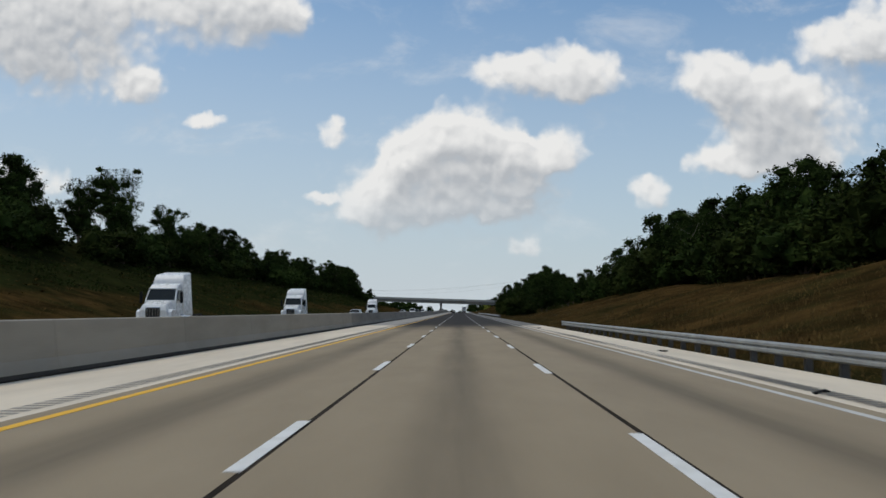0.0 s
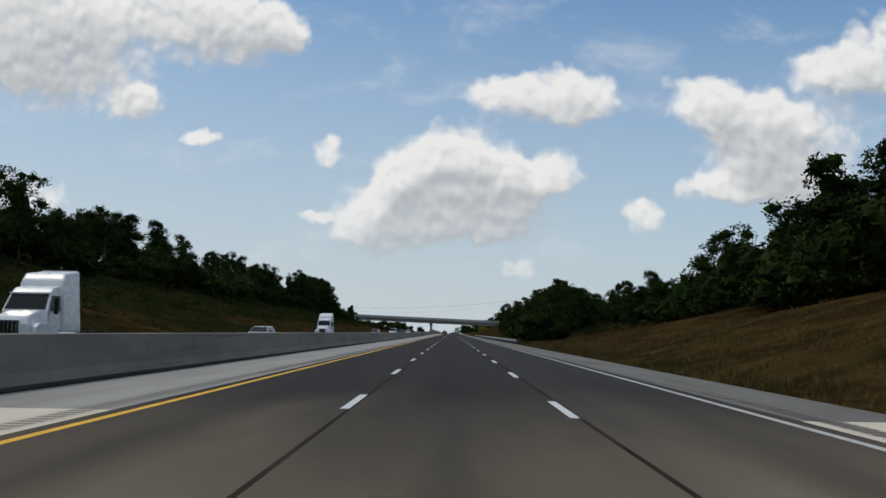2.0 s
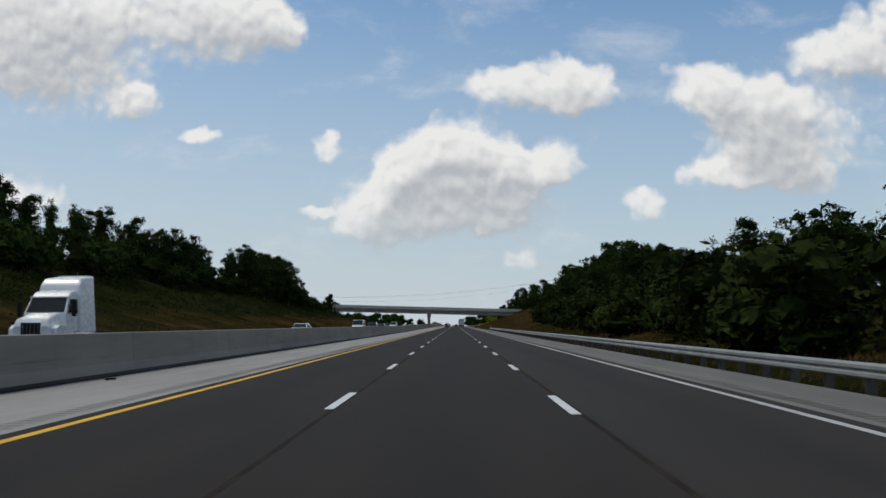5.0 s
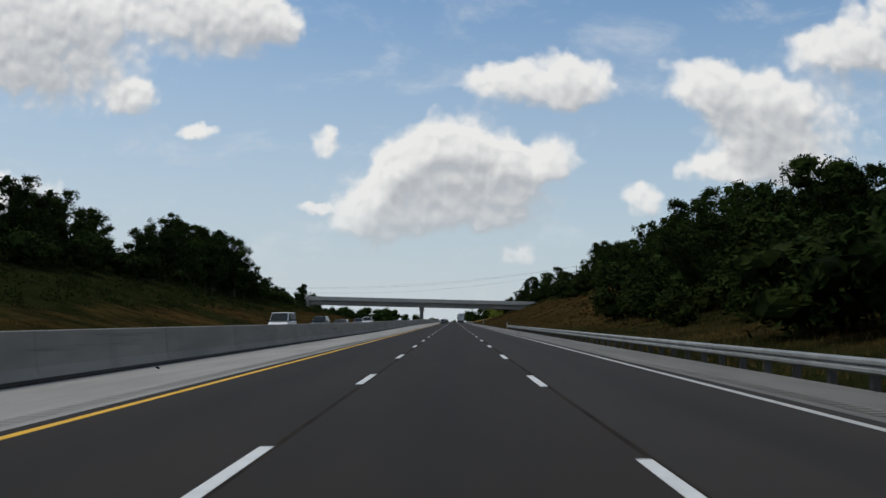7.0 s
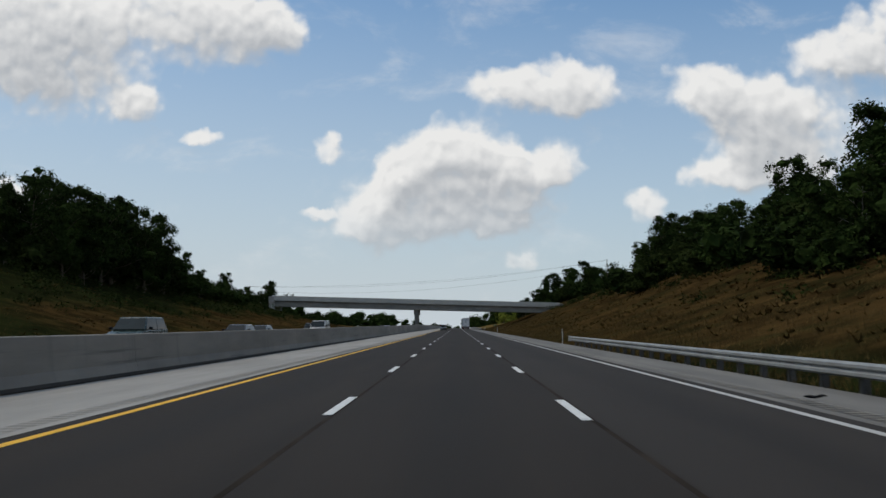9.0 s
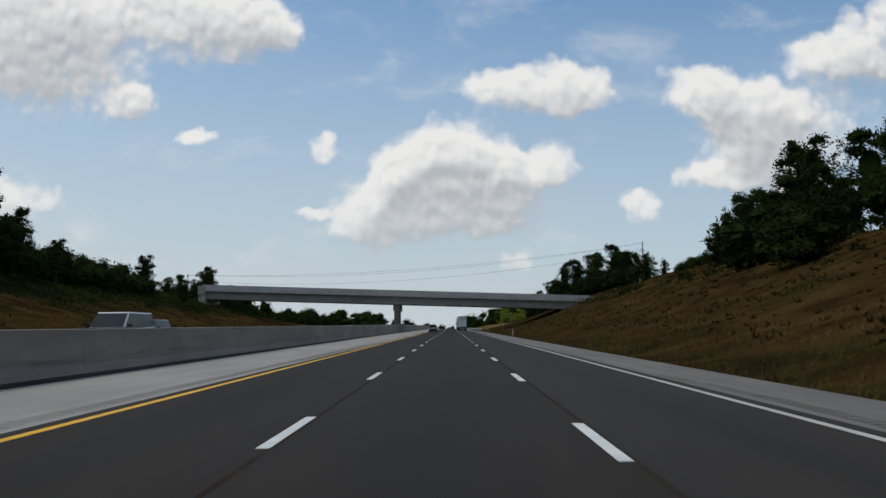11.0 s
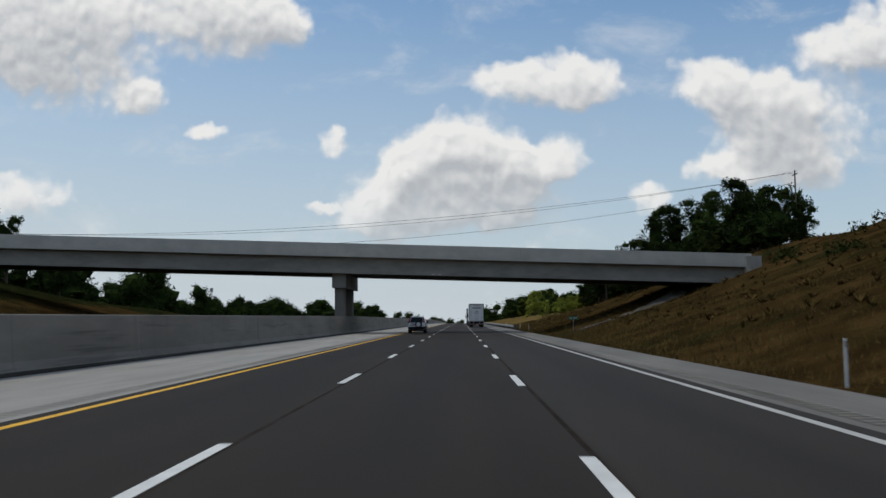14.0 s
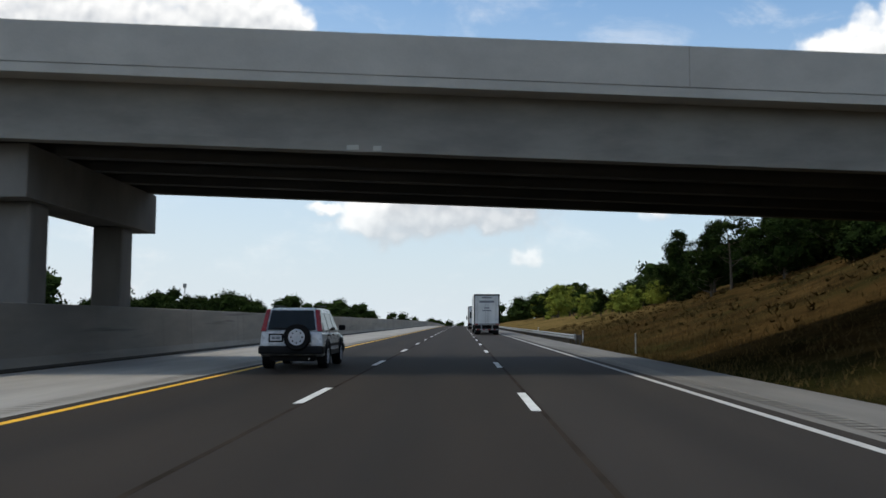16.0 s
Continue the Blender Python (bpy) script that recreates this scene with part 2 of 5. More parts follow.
def ground_material():
    """Rough grass: olive green high on the banks, dry tan and bare soil in patches."""
    m = bpy.data.materials.new("ground_grass")
    m.use_nodes = True
    t = m.node_tree
    b = t.nodes["Principled BSDF"]
    pos = t.nodes.new("ShaderNodeNewGeometry").outputs["Position"]
    xyz = t.nodes.new("ShaderNodeSeparateXYZ")
    t.links.new(pos, xyz.inputs[0])
    # the inner bank is greener, the outer bank drier
    drier = calc(t, "ADD", calc(t, "ADD", ramp(t, xyz.outputs[0], -52.0, -37.0, -0.28, 0.16), calc(t, "MULTIPLY", ramp(t, xyz.outputs[1], 360.0, 440.0, 0.0, 0.22), ramp(t, xyz.outputs[0], -30.0, -20.0, 1.0, 0.0))), ramp(t, xyz.outputs[0], 4.0, 12.0, 0.0, 0.06))
    # by the bridge the greener grass also carries its shade as darker colour
    greener = calc(t, "ADD", ramp(t, xyz.outputs[1], 300.0, 350.0, -0.24, 0.04), calc(t, "ADD", ramp(t, xyz.outputs[1], 150.0, 180.0, 0.24, 0.0), calc(t, "ADD", ramp(t, xyz.outputs[1], 490.0, 525.0, 0.0, -0.06), ramp(t, xyz.outputs[1], 552.0, 575.0, 0.0, 0.10))))
    greener = calc(t, "MULTIPLY", greener, ramp(t, xyz.outputs[0], -5.0, 5.0))
    big = ramp(t, calc(t, "ADD", calc(t, "ADD", grain(t, pos, 0.035, 5.0, 0.6), drier), calc(t, "ADD", greener, ramp(t, xyz.outputs[0], 9.0, 14.0, -0.20, 0.0))), 0.38, 0.62)
    mid = ramp(t, grain(t, pos, 0.28, 5.0, 0.65), 0.35, 0.68)
    tiny = grain(t, vec(t, "MULTIPLY", pos, (1, 1, 0.4)), 5.0, 6.0, 0.7)
    green = mixed(t, mid, (0.008, 0.012, 0.004), (0.020, 0.027, 0.008))
    dry = mixed(t, mid, (0.030, 0.018, 0.0065), (0.086, 0.051, 0.018))
    # past the bridge, sunlight on the bank is mixed into its dry colour
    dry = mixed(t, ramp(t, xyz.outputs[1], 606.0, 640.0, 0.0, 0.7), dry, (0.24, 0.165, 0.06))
    patch = ramp(t, grain(t, vec(t, "MULTIPLY", pos, (1, 1, 0.6)), 0.16, 6.0, 0.7), 0.46, 0.66)
    colour = mixed(t, big, green, mixed(t, calc(t, "MULTIPLY", patch, 0.75), dry, green))
    colour = mixed(t, ramp(t, tiny, 0.30, 0.70, 0.5, 0.0), colour, (0.020, 0.014, 0.006))
    t.links.new(colour, b.inputs["Base Color"])
    b.inputs["Roughness"].default_value = 0.95
    b.inputs["Specular IOR Level"].default_value = 0.0
    bp = t.nodes.new("ShaderNodeBump")
    bp.inputs["Strength"].default_value, bp.inputs["Distance"].default_value = 0.6, 0.2
    t.links.new(tiny, bp.inputs["Height"])
    t.links.new(bp.outputs[0], b.inputs["Normal"])
    return m


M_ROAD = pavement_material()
M_GROUND = ground_material()
# Sunlight on the first stretch of shoulder is painted in as this pale tone.
M_SHOULDER_SUNLIT = material("sunlit_shoulder_concrete", (0.70, 0.61, 0.48), (0.52, 0.45, 0.355), 0.9, scale=0.5, fine=30, stretch=(1.6, 0.25, 1))
M_SHOULDER = material("shoulder_concrete", (0.34, 0.32, 0.29), (0.22, 0.207, 0.185), 0.9, scale=0.5, fine=30, stretch=(1.6, 0.25, 1))
# Right shoulder later on: greyer concrete, with cloud shade in its colour.
M_SHOULDER_GREY = material("grey_shoulder_concrete", (0.185, 0.172, 0.152), (0.10, 0.093, 0.082), 0.9, scale=0.5, fine=30, stretch=(1.6, 0.25, 1))
M_BARRIER = material("barrier_concrete", (0.26, 0.24, 0.205), (0.16, 0.147, 0.125), 0.9, scale=0.6, fine=14, stretch=(1, 0.3, 1.6), own=0.25)
# Same wall concrete, lightened and warmed for sun on the first sections.
M_BARRIER_SUNLIT = material("sunlit_barrier_concrete", (0.33, 0.30, 0.245), (0.225, 0.205, 0.168), 0.9, scale=0.6, fine=14, stretch=(1, 0.3, 1.6), own=0.2)
M_PLINTH = material("dirty_barrier_foot", (0.09, 0.083, 0.072), (0.035, 0.032, 0.028), 0.95, scale=0.4, fine=9, stretch=(1, 0.4, 1))


def add_streaks(m, stretch, low, high, colour, amount):
    """Long dark scuffs over a material's colour."""
    t = m.node_tree
    b = t.nodes["Principled BSDF"]
    old = b.inputs["Base Color"].links[0].from_socket
    pos = t.nodes.new("ShaderNodeNewGeometry").outputs["Position"]
    n = grain(t, vec(t, "MULTIPLY", pos, stretch), 1.0, 4.0, 0.6)
    t.links.new(mixed(t, ramp(t, n, low, high, 0.0, amount), old, colour), b.inputs["Base Color"])


add_streaks(M_BARRIER, (0.6, 0.10, 3.2), 0.60, 0.72, (0.07, 0.065, 0.06), 0.55)
add_streaks(M_BARRIER, (0.3, 1.3, 0.15), 0.56, 0.74, (0.12, 0.115, 0.10), 0.35)
M_BRIDGE = material("bridge_concrete", (0.50, 0.475, 0.42), (0.36, 0.34, 0.30), 0.9, scale=0.5, fine=12, stretch=(1, 1, 1.3))
# Darker than the parapets: shade under the deck is in the pier's tone.
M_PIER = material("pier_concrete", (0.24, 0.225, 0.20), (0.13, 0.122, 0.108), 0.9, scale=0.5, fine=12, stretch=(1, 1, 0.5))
# Inner girders: shade under the deck is put into this dark tone.
M_SOFFIT = material("shaded_girder_concrete", (0.11, 0.103, 0.092), (0.055, 0.052, 0.047), 0.95, scale=0.6, fine=10, stretch=(0.6, 1, 1.6))
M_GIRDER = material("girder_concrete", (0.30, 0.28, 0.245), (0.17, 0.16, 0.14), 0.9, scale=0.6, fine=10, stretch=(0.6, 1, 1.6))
M_SEAL = material("joint_sealant", (0.050, 0.040, 0.031), (0.012, 0.010, 0.008), 0.95, scale=0.7, fine=20, specular=0.02)
M_WHITE = material("white_road_paint", (0.78, 0.78, 0.76), (0.50, 0.49, 0.46), 0.7, scale=2.5, fine=50, spread=0.8)
M_WORN = material("worn_white_road_paint", (0.56, 0.55, 0.52), (0.34, 0.33, 0.31), 0.8, scale=1.5, fine=40, spread=0.8)
M_YELLOW = material("yellow_road_paint", (0.84, 0.46, 0.012), (0.62, 0.33, 0.012), 0.7, scale=2.0, fine=50)
M_STEEL = material("galvanised_steel", (0.36, 0.365, 0.36), (0.22, 0.22, 0.21), 0.6, metal=0.35, scale=1.2, fine=20, bump=0.05)
M_POST = material("weathered_post", (0.15, 0.13, 0.11), (0.08, 0.07, 0.06), 0.85, scale=3)
M_BARK = material("bark", (0.11, 0.085, 0.06), (0.05, 0.04, 0.03), 0.95, scale=2, fine=12, stretch=(3, 3, 0.6), bump=0.6)
M_DEADWOOD = material("bare_wood", (0.30, 0.27, 0.23), (0.18, 0.16, 0.14), 0.95, scale=2, fine=12, stretch=(3, 3, 0.6))


def leaf_material(name, light, dark):
    m = material(name, light, dark, 0.95, scale=0.5, fine=3.0, bump=0.0, own=0.5, island=0.5, specular=0.03)
    b = m.node_tree.nodes["Principled BSDF"]
    b.inputs["Subsurface Weight"].default_value = 0.0
    return m


M_LEAF = leaf_material("dark_foliage", (0.034, 0.056, 0.013), (0.005, 0.009, 0.002))
# Sunlight on the trees past the bridge is put into this leaf colour.
M_LEAF_PALE = leaf_material("sunlit_foliage", (0.26, 0.28, 0.045), (0.10, 0.13, 0.022))
M_LEAF_BRUSH = leaf_material("brush_foliage", (0.030, 0.042, 0.010), (0.009, 0.014, 0.003))


# ---------------------------------------------------------------- mesh helpers
def mesh_of(name, verts, faces, mats, smooth=False):
    me = bpy.data.meshes.new(name)
    me.from_pydata([tuple(v) for v in verts], [], [tuple(f) for f in faces])
    for m in (mats if isinstance(mats, (list, tuple)) else [mats]):
        me.materials.append(m)
    if smooth:
        me.polygons.foreach_set("use_smooth", [True] * len(me.polygons))
    me.update()
    return me


def thing(name, at=(0, 0, 0), turn=0.0, **tags):
    """An Empty that holds a thing's parts."""
    ob = new(name)
    ob.matrix_world = pose(*at, 0, 0, turn)
    return tagged(ob, **tags)


def part(name, bm, mat, parent, label="", at=None, smooth=False):
    """Links a bmesh (or a ready mesh) as one mesh object under a thing or a part."""
    if isinstance(bm, bpy.types.Mesh):
        me = bm
    else:
        me = bpy.data.meshes.new(name)
        bm.to_mesh(me)
        bm.free()
        me.materials.append(mat)
        if smooth:
            me.polygons.foreach_set("use_smooth", [True] * len(me.polygons))
    ob = new(name, me)
    ob.parent = parent
    if at is not None:
        ob.matrix_basis = at if isinstance(at, Matrix) else Matrix.Translation(at)
    if label:
        ob["label"] = label
    return ob


def box_bm(x0, x1, y0, y1, z0, z1, bevel=0.0, bm=None, segments=2):
    own = bm is None
    bm = bm or bmesh.new()
    r = bmesh.ops.create_cube(bm, size=1.0, matrix=Matrix.LocRotScale(((x0 + x1) / 2, (y0 + y1) / 2, (z0 + z1) / 2), None, (x1 - x0, y1 - y0, z1 - z0)))
    if bevel:
        es = {e for v in r["verts"] for e in v.link_edges}
        bmesh.ops.bevel(bm, geom=list(es), offset=bevel, segments=segments, affect="EDGES", profile=0.6)
    return bm


def tube_bm(points, radii, sides=8, bm=None, caps=True):
    """A tapered round bar through points."""
    bm = bm or bmesh.new()
    rings = []
    for i, p in enumerate(points):
        p = Vector(p)
        a, c = Vector(points[max(i - 1, 0)]), Vector(points[min(i + 1, len(points) - 1)])
        d = (c - a).normalized()
        u = d.orthogonal().normalized() if abs(d.z) < 0.99 else Vector((1, 0, 0))
        if abs(d.z) >= 0.99:
            u = Vector((1, 0, 0))
        v = d.cross(u)
        r = radii[i] if isinstance(radii, (list, tuple)) else radii
        rings.append([bm.verts.new(p + r * (math.cos(k * 2 * math.pi / sides) * u + math.sin(k * 2 * math.pi / sides) * v)) for k in range(sides)])
    for a, b in zip(rings, rings[1:]):
        for k in range(sides):
            bm.faces.new((a[k], a[(k + 1) % sides], b[(k + 1) % sides], b[k]))
    if caps:
        bm.faces.new(rings[0][::-1])
        bm.faces.new(rings[-1])
    return bm


def strip(name, mat, ys, left, right, top, thick):
    """A slab along the road: left, right and top are functions of y."""
    verts, faces = [], []
    for y in ys:
        z = top(y)
        verts += [(left(y), y, z), (right(y), y, z), (right(y), y, z - thick), (left(y), y, z - thick)]
    for i in range(len(ys) - 1):
        a, b = 4 * i, 4 * i + 4
        for k in range(4):
            faces.append((a + k, a + (k + 1) % 4, b + (k + 1) % 4, b + k))
    faces += [(3, 2, 1, 0), tuple(4 * (len(ys) - 1) + k for k in range(4))]
    me = mesh_of(name, verts, faces, mat)
    bm = bmesh.new()
    bm.from_mesh(me)
    bmesh.ops.recalc_face_normals(bm, faces=bm.faces)
    bm.to_mesh(me)
    bm.free()
    return me


# ---------------------------------------------------------------- lie of the land
def road_z(y):
    """The road is level, then falls away over a crest far ahead."""
    return -2.0e-5 * max(y - 760.0, 0.0) ** 2 if y < 1260 else -5.0 - 0.02 * (y - 1260)


LEFT_Y, LEFT_H = (-200, 0, 250, 430, 500, 552, 590, 680, 900, 1500), (16, 16, 16, 15, 13, 12.5, 6.5, 1.0, 2.0, 4.0)
RIGHT_Y = (-200, 0, 60, 110, 140, 172, 200, 285, 330, 400, 480, 590, 650, 850, 1500)
RIGHT_H = (5.0, 5.0, 4.6, 4.6, 4.2, 2.3, 3.0, 3.5, 7.0, 9.0, 11.0, 10.2, 5.0, 4.0, 4.0)
BAR_Y, BAR_X, BAR_H = (-80, 20, 120, 330, 460, 560, 700, 900, 1300), (-8.5, -8.5, -9.05, -9.2, -10.5, -10.75, -10.7, -10.0, -9.5), (1.13, 1.13, 1.14, 1.16, 1.45, 1.80, 1.70, 1.3, 1.15)


def barrier_x(y):
    return float(np.interp(y, BAR_Y, BAR_X))


def barrier_h(y):
    return float(np.interp(y, BAR_Y, BAR_H))


def land(x, y):
    """Height of the ground at (x, y)."""
    hl, hr = np.interp(y, LEFT_Y, LEFT_H), np.interp(y, RIGHT_Y, RIGHT_H)
    wl = 28.0 + 1.6 * hl
    wr = np.interp(y, RIGHT_Y, (18, 18, 18, 18, 18, 20, 20, 22, 25, 28, 31, 31, 30, 30, 30))
    s_left = np.clip((-x - 27.5) / wl, 0, 1)
    s_right = np.clip((x - 9.2) / wr, 0, 1)
    z = hl * (0.75 * s_left + 0.25 * s_left * s_left * (3 - 2 * s_left)) + hr * (0.7 * s_right + 0.3 * s_right * s_right * (3 - 2 * s_right))
    rough = np.minimum(np.maximum(np.maximum(x - 9.5, -x - 28.0), 0) / 14.0, 1.0)
    n = noise.noise(Vector((x * 0.05, y * 0.05, 0))) * 0.9 + noise.noise(Vector((x * 0.16, y * 0.16, 5))) * 0.35
    # cut for the bridge's outer seat
    z = z - 1.9 * math.exp(-((y - 549.0) / 9.0) ** 2) * math.exp(-((x - 28.0) / 7.0) ** 2)
    far = max(abs(x) - 150.0, 0.0)
    hills = 14.0 * min(far / 900.0, 1.0) * (0.5 + noise.noise(Vector((x * 0.0011, y * 0.0011, 9))))
    return float(z + rough * n + hills - 0.14 + road_z(y))


def opposite_z(y):
    return 0.12 + road_z(y)


def make_ground():
    xs = [-3500, -2400, -1600, -1100, -750, -500, -350, -260, -200, -160] + list(range(-135, -27, 5)) + [-27.5, -20, -9, 0, 8.6, 9.4]
    xs += [11 + 2.2 * i for i in range(22)] + [64, 72, 82, 95, 115, 140, 180, 240, 330, 470, 700, 1000, 1500, 2300, 3500]
    ys = [-600, -350, -220] + [-150 + 5 * i for i in range(200)] + [870 + 20 * i for i in range(20)] + [1300, 1400, 1550, 1750, 2000, 2400, 3000, 3700, 4600]
    verts = [(x, y, land(x, y)) for y in ys for x in xs]
    n = len(xs)
    faces = [(j * n + i, j * n + i + 1, j * n + n + i + 1, j * n + n + i) for j in range(len(ys) - 1) for i in range(n - 1)]
    ob = new("ground", mesh_of("ground", verts, faces, M_GROUND, smooth=True))
    tagged(ob, "rough roadside banks of dry tan and olive grass", "ground", kind="structure")


make_ground()

# ---------------------------------------------------------------- road, shoulders, markings
ROAD_YS = [-80 + 20 * i for i in range(70)]
LANE_LINES = (-1.83, 1.87)
road = thing("road", label="three-lane concrete highway, tan then dark grey, with sealed joints", category="road", kind="structure")
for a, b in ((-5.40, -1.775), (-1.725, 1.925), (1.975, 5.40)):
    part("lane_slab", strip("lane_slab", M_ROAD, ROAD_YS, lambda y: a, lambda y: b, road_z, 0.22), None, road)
for x in (-1.75, 1.95):
    part("joint_seal", strip("joint_seal", M_SEAL, ROAD_YS, lambda y: x - 0.035, lambda y: x + 0.035, lambda y: road_z(y) + 0.0015, 0.1), None, road, "dark sealed joint between two lanes")
part("edge_line", strip("edge_line", M_YELLOW, ROAD_YS, lambda y: -5.13, lambda y: -4.97, lambda y: road_z(y) + 0.004, 0.004), None, road, "solid yellow edge line")
part("edge_line", strip("edge_line", M_WORN, ROAD_YS, lambda y: 4.98, lambda y: 5.12, lambda y: road_z(y) + 0.004, 0.004), None, road, "solid white edge line")
dash_bm = box_bm(-0.075, 0.075, 0, 3.28, 0.0, 0.005)
dash_mesh = bpy.data.meshes.new("lane_dash")
dash_bm.to_mesh(dash_mesh)
dash_bm.free()
dash_mesh.materials.append(M_WHITE)
for x in LANE_LINES:
    for i in range(-3, 70):
        y = (7.46 if x < 0 else 6.45) + 12.2 * i
        part("lane_dash", dash_mesh, None, road, at=(x, y, road_z(y) + 0.002))

EARLY, LATER = [-80 + 20 * i for i in range(9)], [80 + 20 * i for i in range(62)]
for mat, ys in ((M_SHOULDER_SUNLIT, EARLY), (M_SHOULDER, LATER)):
    left_shoulder = new("left_shoulder", strip("left_shoulder", mat, ys, lambda y: barrier_x(y) - 0.3, lambda y: -5.42, lambda y: road_z(y) - 0.01, 0.2))
    tagged(left_shoulder, "pale concrete inner shoulder along the median wall", "shoulder", kind="structure")
for mat, ys in ((M_SHOULDER_SUNLIT, EARLY), (M_SHOULDER_GREY, LATER)):
    right_shoulder = new("right_shoulder", strip("right_shoulder", mat, ys, lambda y: 5.42, lambda y: 7.55, lambda y: road_z(y) - 0.02, 0.2))
    tagged(right_shoulder, "pale concrete outer shoulder beside the grass bank" if mat is M_SHOULDER_SUNLIT else "grey concrete outer shoulder beside the grass bank", "shoulder", kind="structure")
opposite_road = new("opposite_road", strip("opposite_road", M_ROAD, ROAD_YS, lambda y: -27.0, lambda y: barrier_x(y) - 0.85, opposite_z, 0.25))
tagged(opposite_road, "grey carriageway for oncoming traffic behind the median wall", "road", kind="structure")


def rumble(name, x0, x1, y0, y1):
    verts, faces = [], []
    y = y0
    while y < y1:
        k = len(verts)
        z = road_z(y) - 0.006
        verts += [(x0, y, z), (x1, y, z), (x1, y + 0.16, z), (x0, y + 0.16, z)]
        faces.append((k, k + 1, k + 2, k + 3))
        y += 0.32
    ob = new(name, mesh_of(name, verts, faces, M_GROOVE))
    return tagged(ob, "row of dark milled rumble grooves in the shoulder", "rumble strip", kind="stuff")


M_GROOVE = material("groove_shadow", (0.26, 0.24, 0.21), (0.17, 0.158, 0.138), 0.95, scale=2)
rumble("rumble_strip", -6.05, -5.65, -10, 700)
rumble("rumble_strip", 5.7, 6.1, -10, 700)


# ---------------------------------------------------------------- median wall
def make_barrier():
    wall = thing("median_barrier", label="long smooth grey concrete median wall, stained", category="barrier", kind="structure")
    y = -80.0
    while y < 1200:
        step = 9.0 if y < 640 else 30.0
        a, b = y, y + step - 0.012
        verts = []
        for yy in (a, b):
            x, h, z = barrier_x(yy), barrier_h(yy), road_z(yy) - 0.05
            verts += [(x, yy, z), (x, yy, z + 0.13), (x - 0.10, yy, z + 0.38), (x - 0.17, yy, z + h + 0.03), (x - 0.20, yy, z + h + 0.05),
                      (x - 0.54, yy, z + h + 0.05), (x - 0.57, yy, z + h + 0.03), (x - 0.64, yy, z + 0.38), (x - 0.74, yy, z)]
        n = 9
        faces = [(k, (k + 1) % n, n + (k + 1) % n, n + k) for k in range(n)] + [tuple(range(n))[::-1], tuple(range(n, 2 * n))]
        me = mesh_of("wall_section", verts, faces, [M_BARRIER_SUNLIT if y < 70 else M_BARRIER, M_PLINTH])
        me.polygons[0].material_index = 1
        part("wall_section", me, None, wall)
        y += step
    # dark gap and gutter line at the foot
    part("gutter", strip("gutter", M_SEAL, ROAD_YS, lambda y: barrier_x(y) + 0.002, lambda y: barrier_x(y) + 0.20, lambda y: road_z(y) - 0.004, 0.01), None, wall, "dark dirt line at the foot")


make_barrier()


# ---------------------------------------------------------------- guard rails
def make_guardrail(y0, y1, x=7.85):
    rail = thing("guardrail", (x, y0, 0), label="galvanised steel guardrail on short posts beside the shoulder", category="guardrail", group="roadside guardrails")
    prof = [(-0.005, 0.22), (-0.05, 0.26), (-0.05, 0.32), (0.02, 0.37), (-0.05, 0.42), (-0.05, 0.48), (-0.005, 0.53)]
    back = [(p + 0.006, q) for p, q in prof[::-1]]
    ring = prof + back
    L = y1 - y0
    count = max(1, round(L / 7.62))
    verts, faces = [], []
    piece = L / count
    n = len(ring)
    for yy in (0.0, piece + 0.15):
        verts += [(p - (0.004 if yy > 0 else 0.0), yy, q) for p, q in ring]
    faces = [(k, (k + 1) % n, n + (k + 1) % n, n + k) for k in range(n)] + [tuple(range(n))[::-1], tuple(range(n, 2 * n))]
    beam = mesh_of("beam", verts, faces, M_STEEL)
    for i in range(count):
        part("beam", beam, None, rail, at=(0, i * piece, road_z(y0 + i * piece)))
    pm = bpy.data.meshes.new("post")
    bm = box_bm(0.20, 0.36, -0.08, 0.08, -0.55, 0.50, 0.006, segments=1)
    bm.to_mesh(pm)
    bm.free()
    pm.materials.append(M_POST)
    bmk = box_bm(0.0, 0.20, -0.06, 0.06, 0.24, 0.50, 0.006, segments=1)
    bk = bpy.data.meshes.new("block")
    bmk.to_mesh(bk)
    bmk.free()
    bk.materials.append(M_POST)
    posts = int(L / 1.905)
    for i in range(posts + 1):
        z = road_z(y0 + i * 1.905)
        p = part("post", pm, None, rail, at=(0, i * 1.905, z))
        part("block", bk, None, p)
    for yy in (0.0, L):
        part("end_shoe", box_bm(-0.09, 0.03, yy - 0.12, yy + 0.12, 0.18, 0.56, 0.04), M_STEEL, rail, "flared end shoe")
    return rail


make_guardrail(-40, 67)
make_guardrail(174, 360)
make_guardrail(585, 760)


# ---------------------------------------------------------------- overpass
def deck_z(x):
    """Top of the parapet along the bridge, which falls to the right."""
    return 9.08 - 0.033 * (x + 11.4)


SKEW = 0.038


def beam_along(xs, y0, y1, top, bottom):
    """A beam that follows the bridge's curve."""
    verts, faces = [], []
    for x in xs:
        t, b = deck_z(x) + top, deck_z(x) + bottom
        d = SKEW * (x + 11.4)
        verts += [(x, y0 + d, b), (x, y1 + d, b), (x, y1 + d, t), (x, y0 + d, t)]
    for i in range(len(xs) - 1):
        a, c = 4 * i, 4 * i + 4
        for k in range(4):
            faces.append((a + k, c + k, c + (k + 1) % 4, a + (k + 1) % 4))
    faces += [(0, 1, 2, 3), tuple(4 * (len(xs) - 1) + k for k in (3, 2, 1, 0))]
    return verts, faces


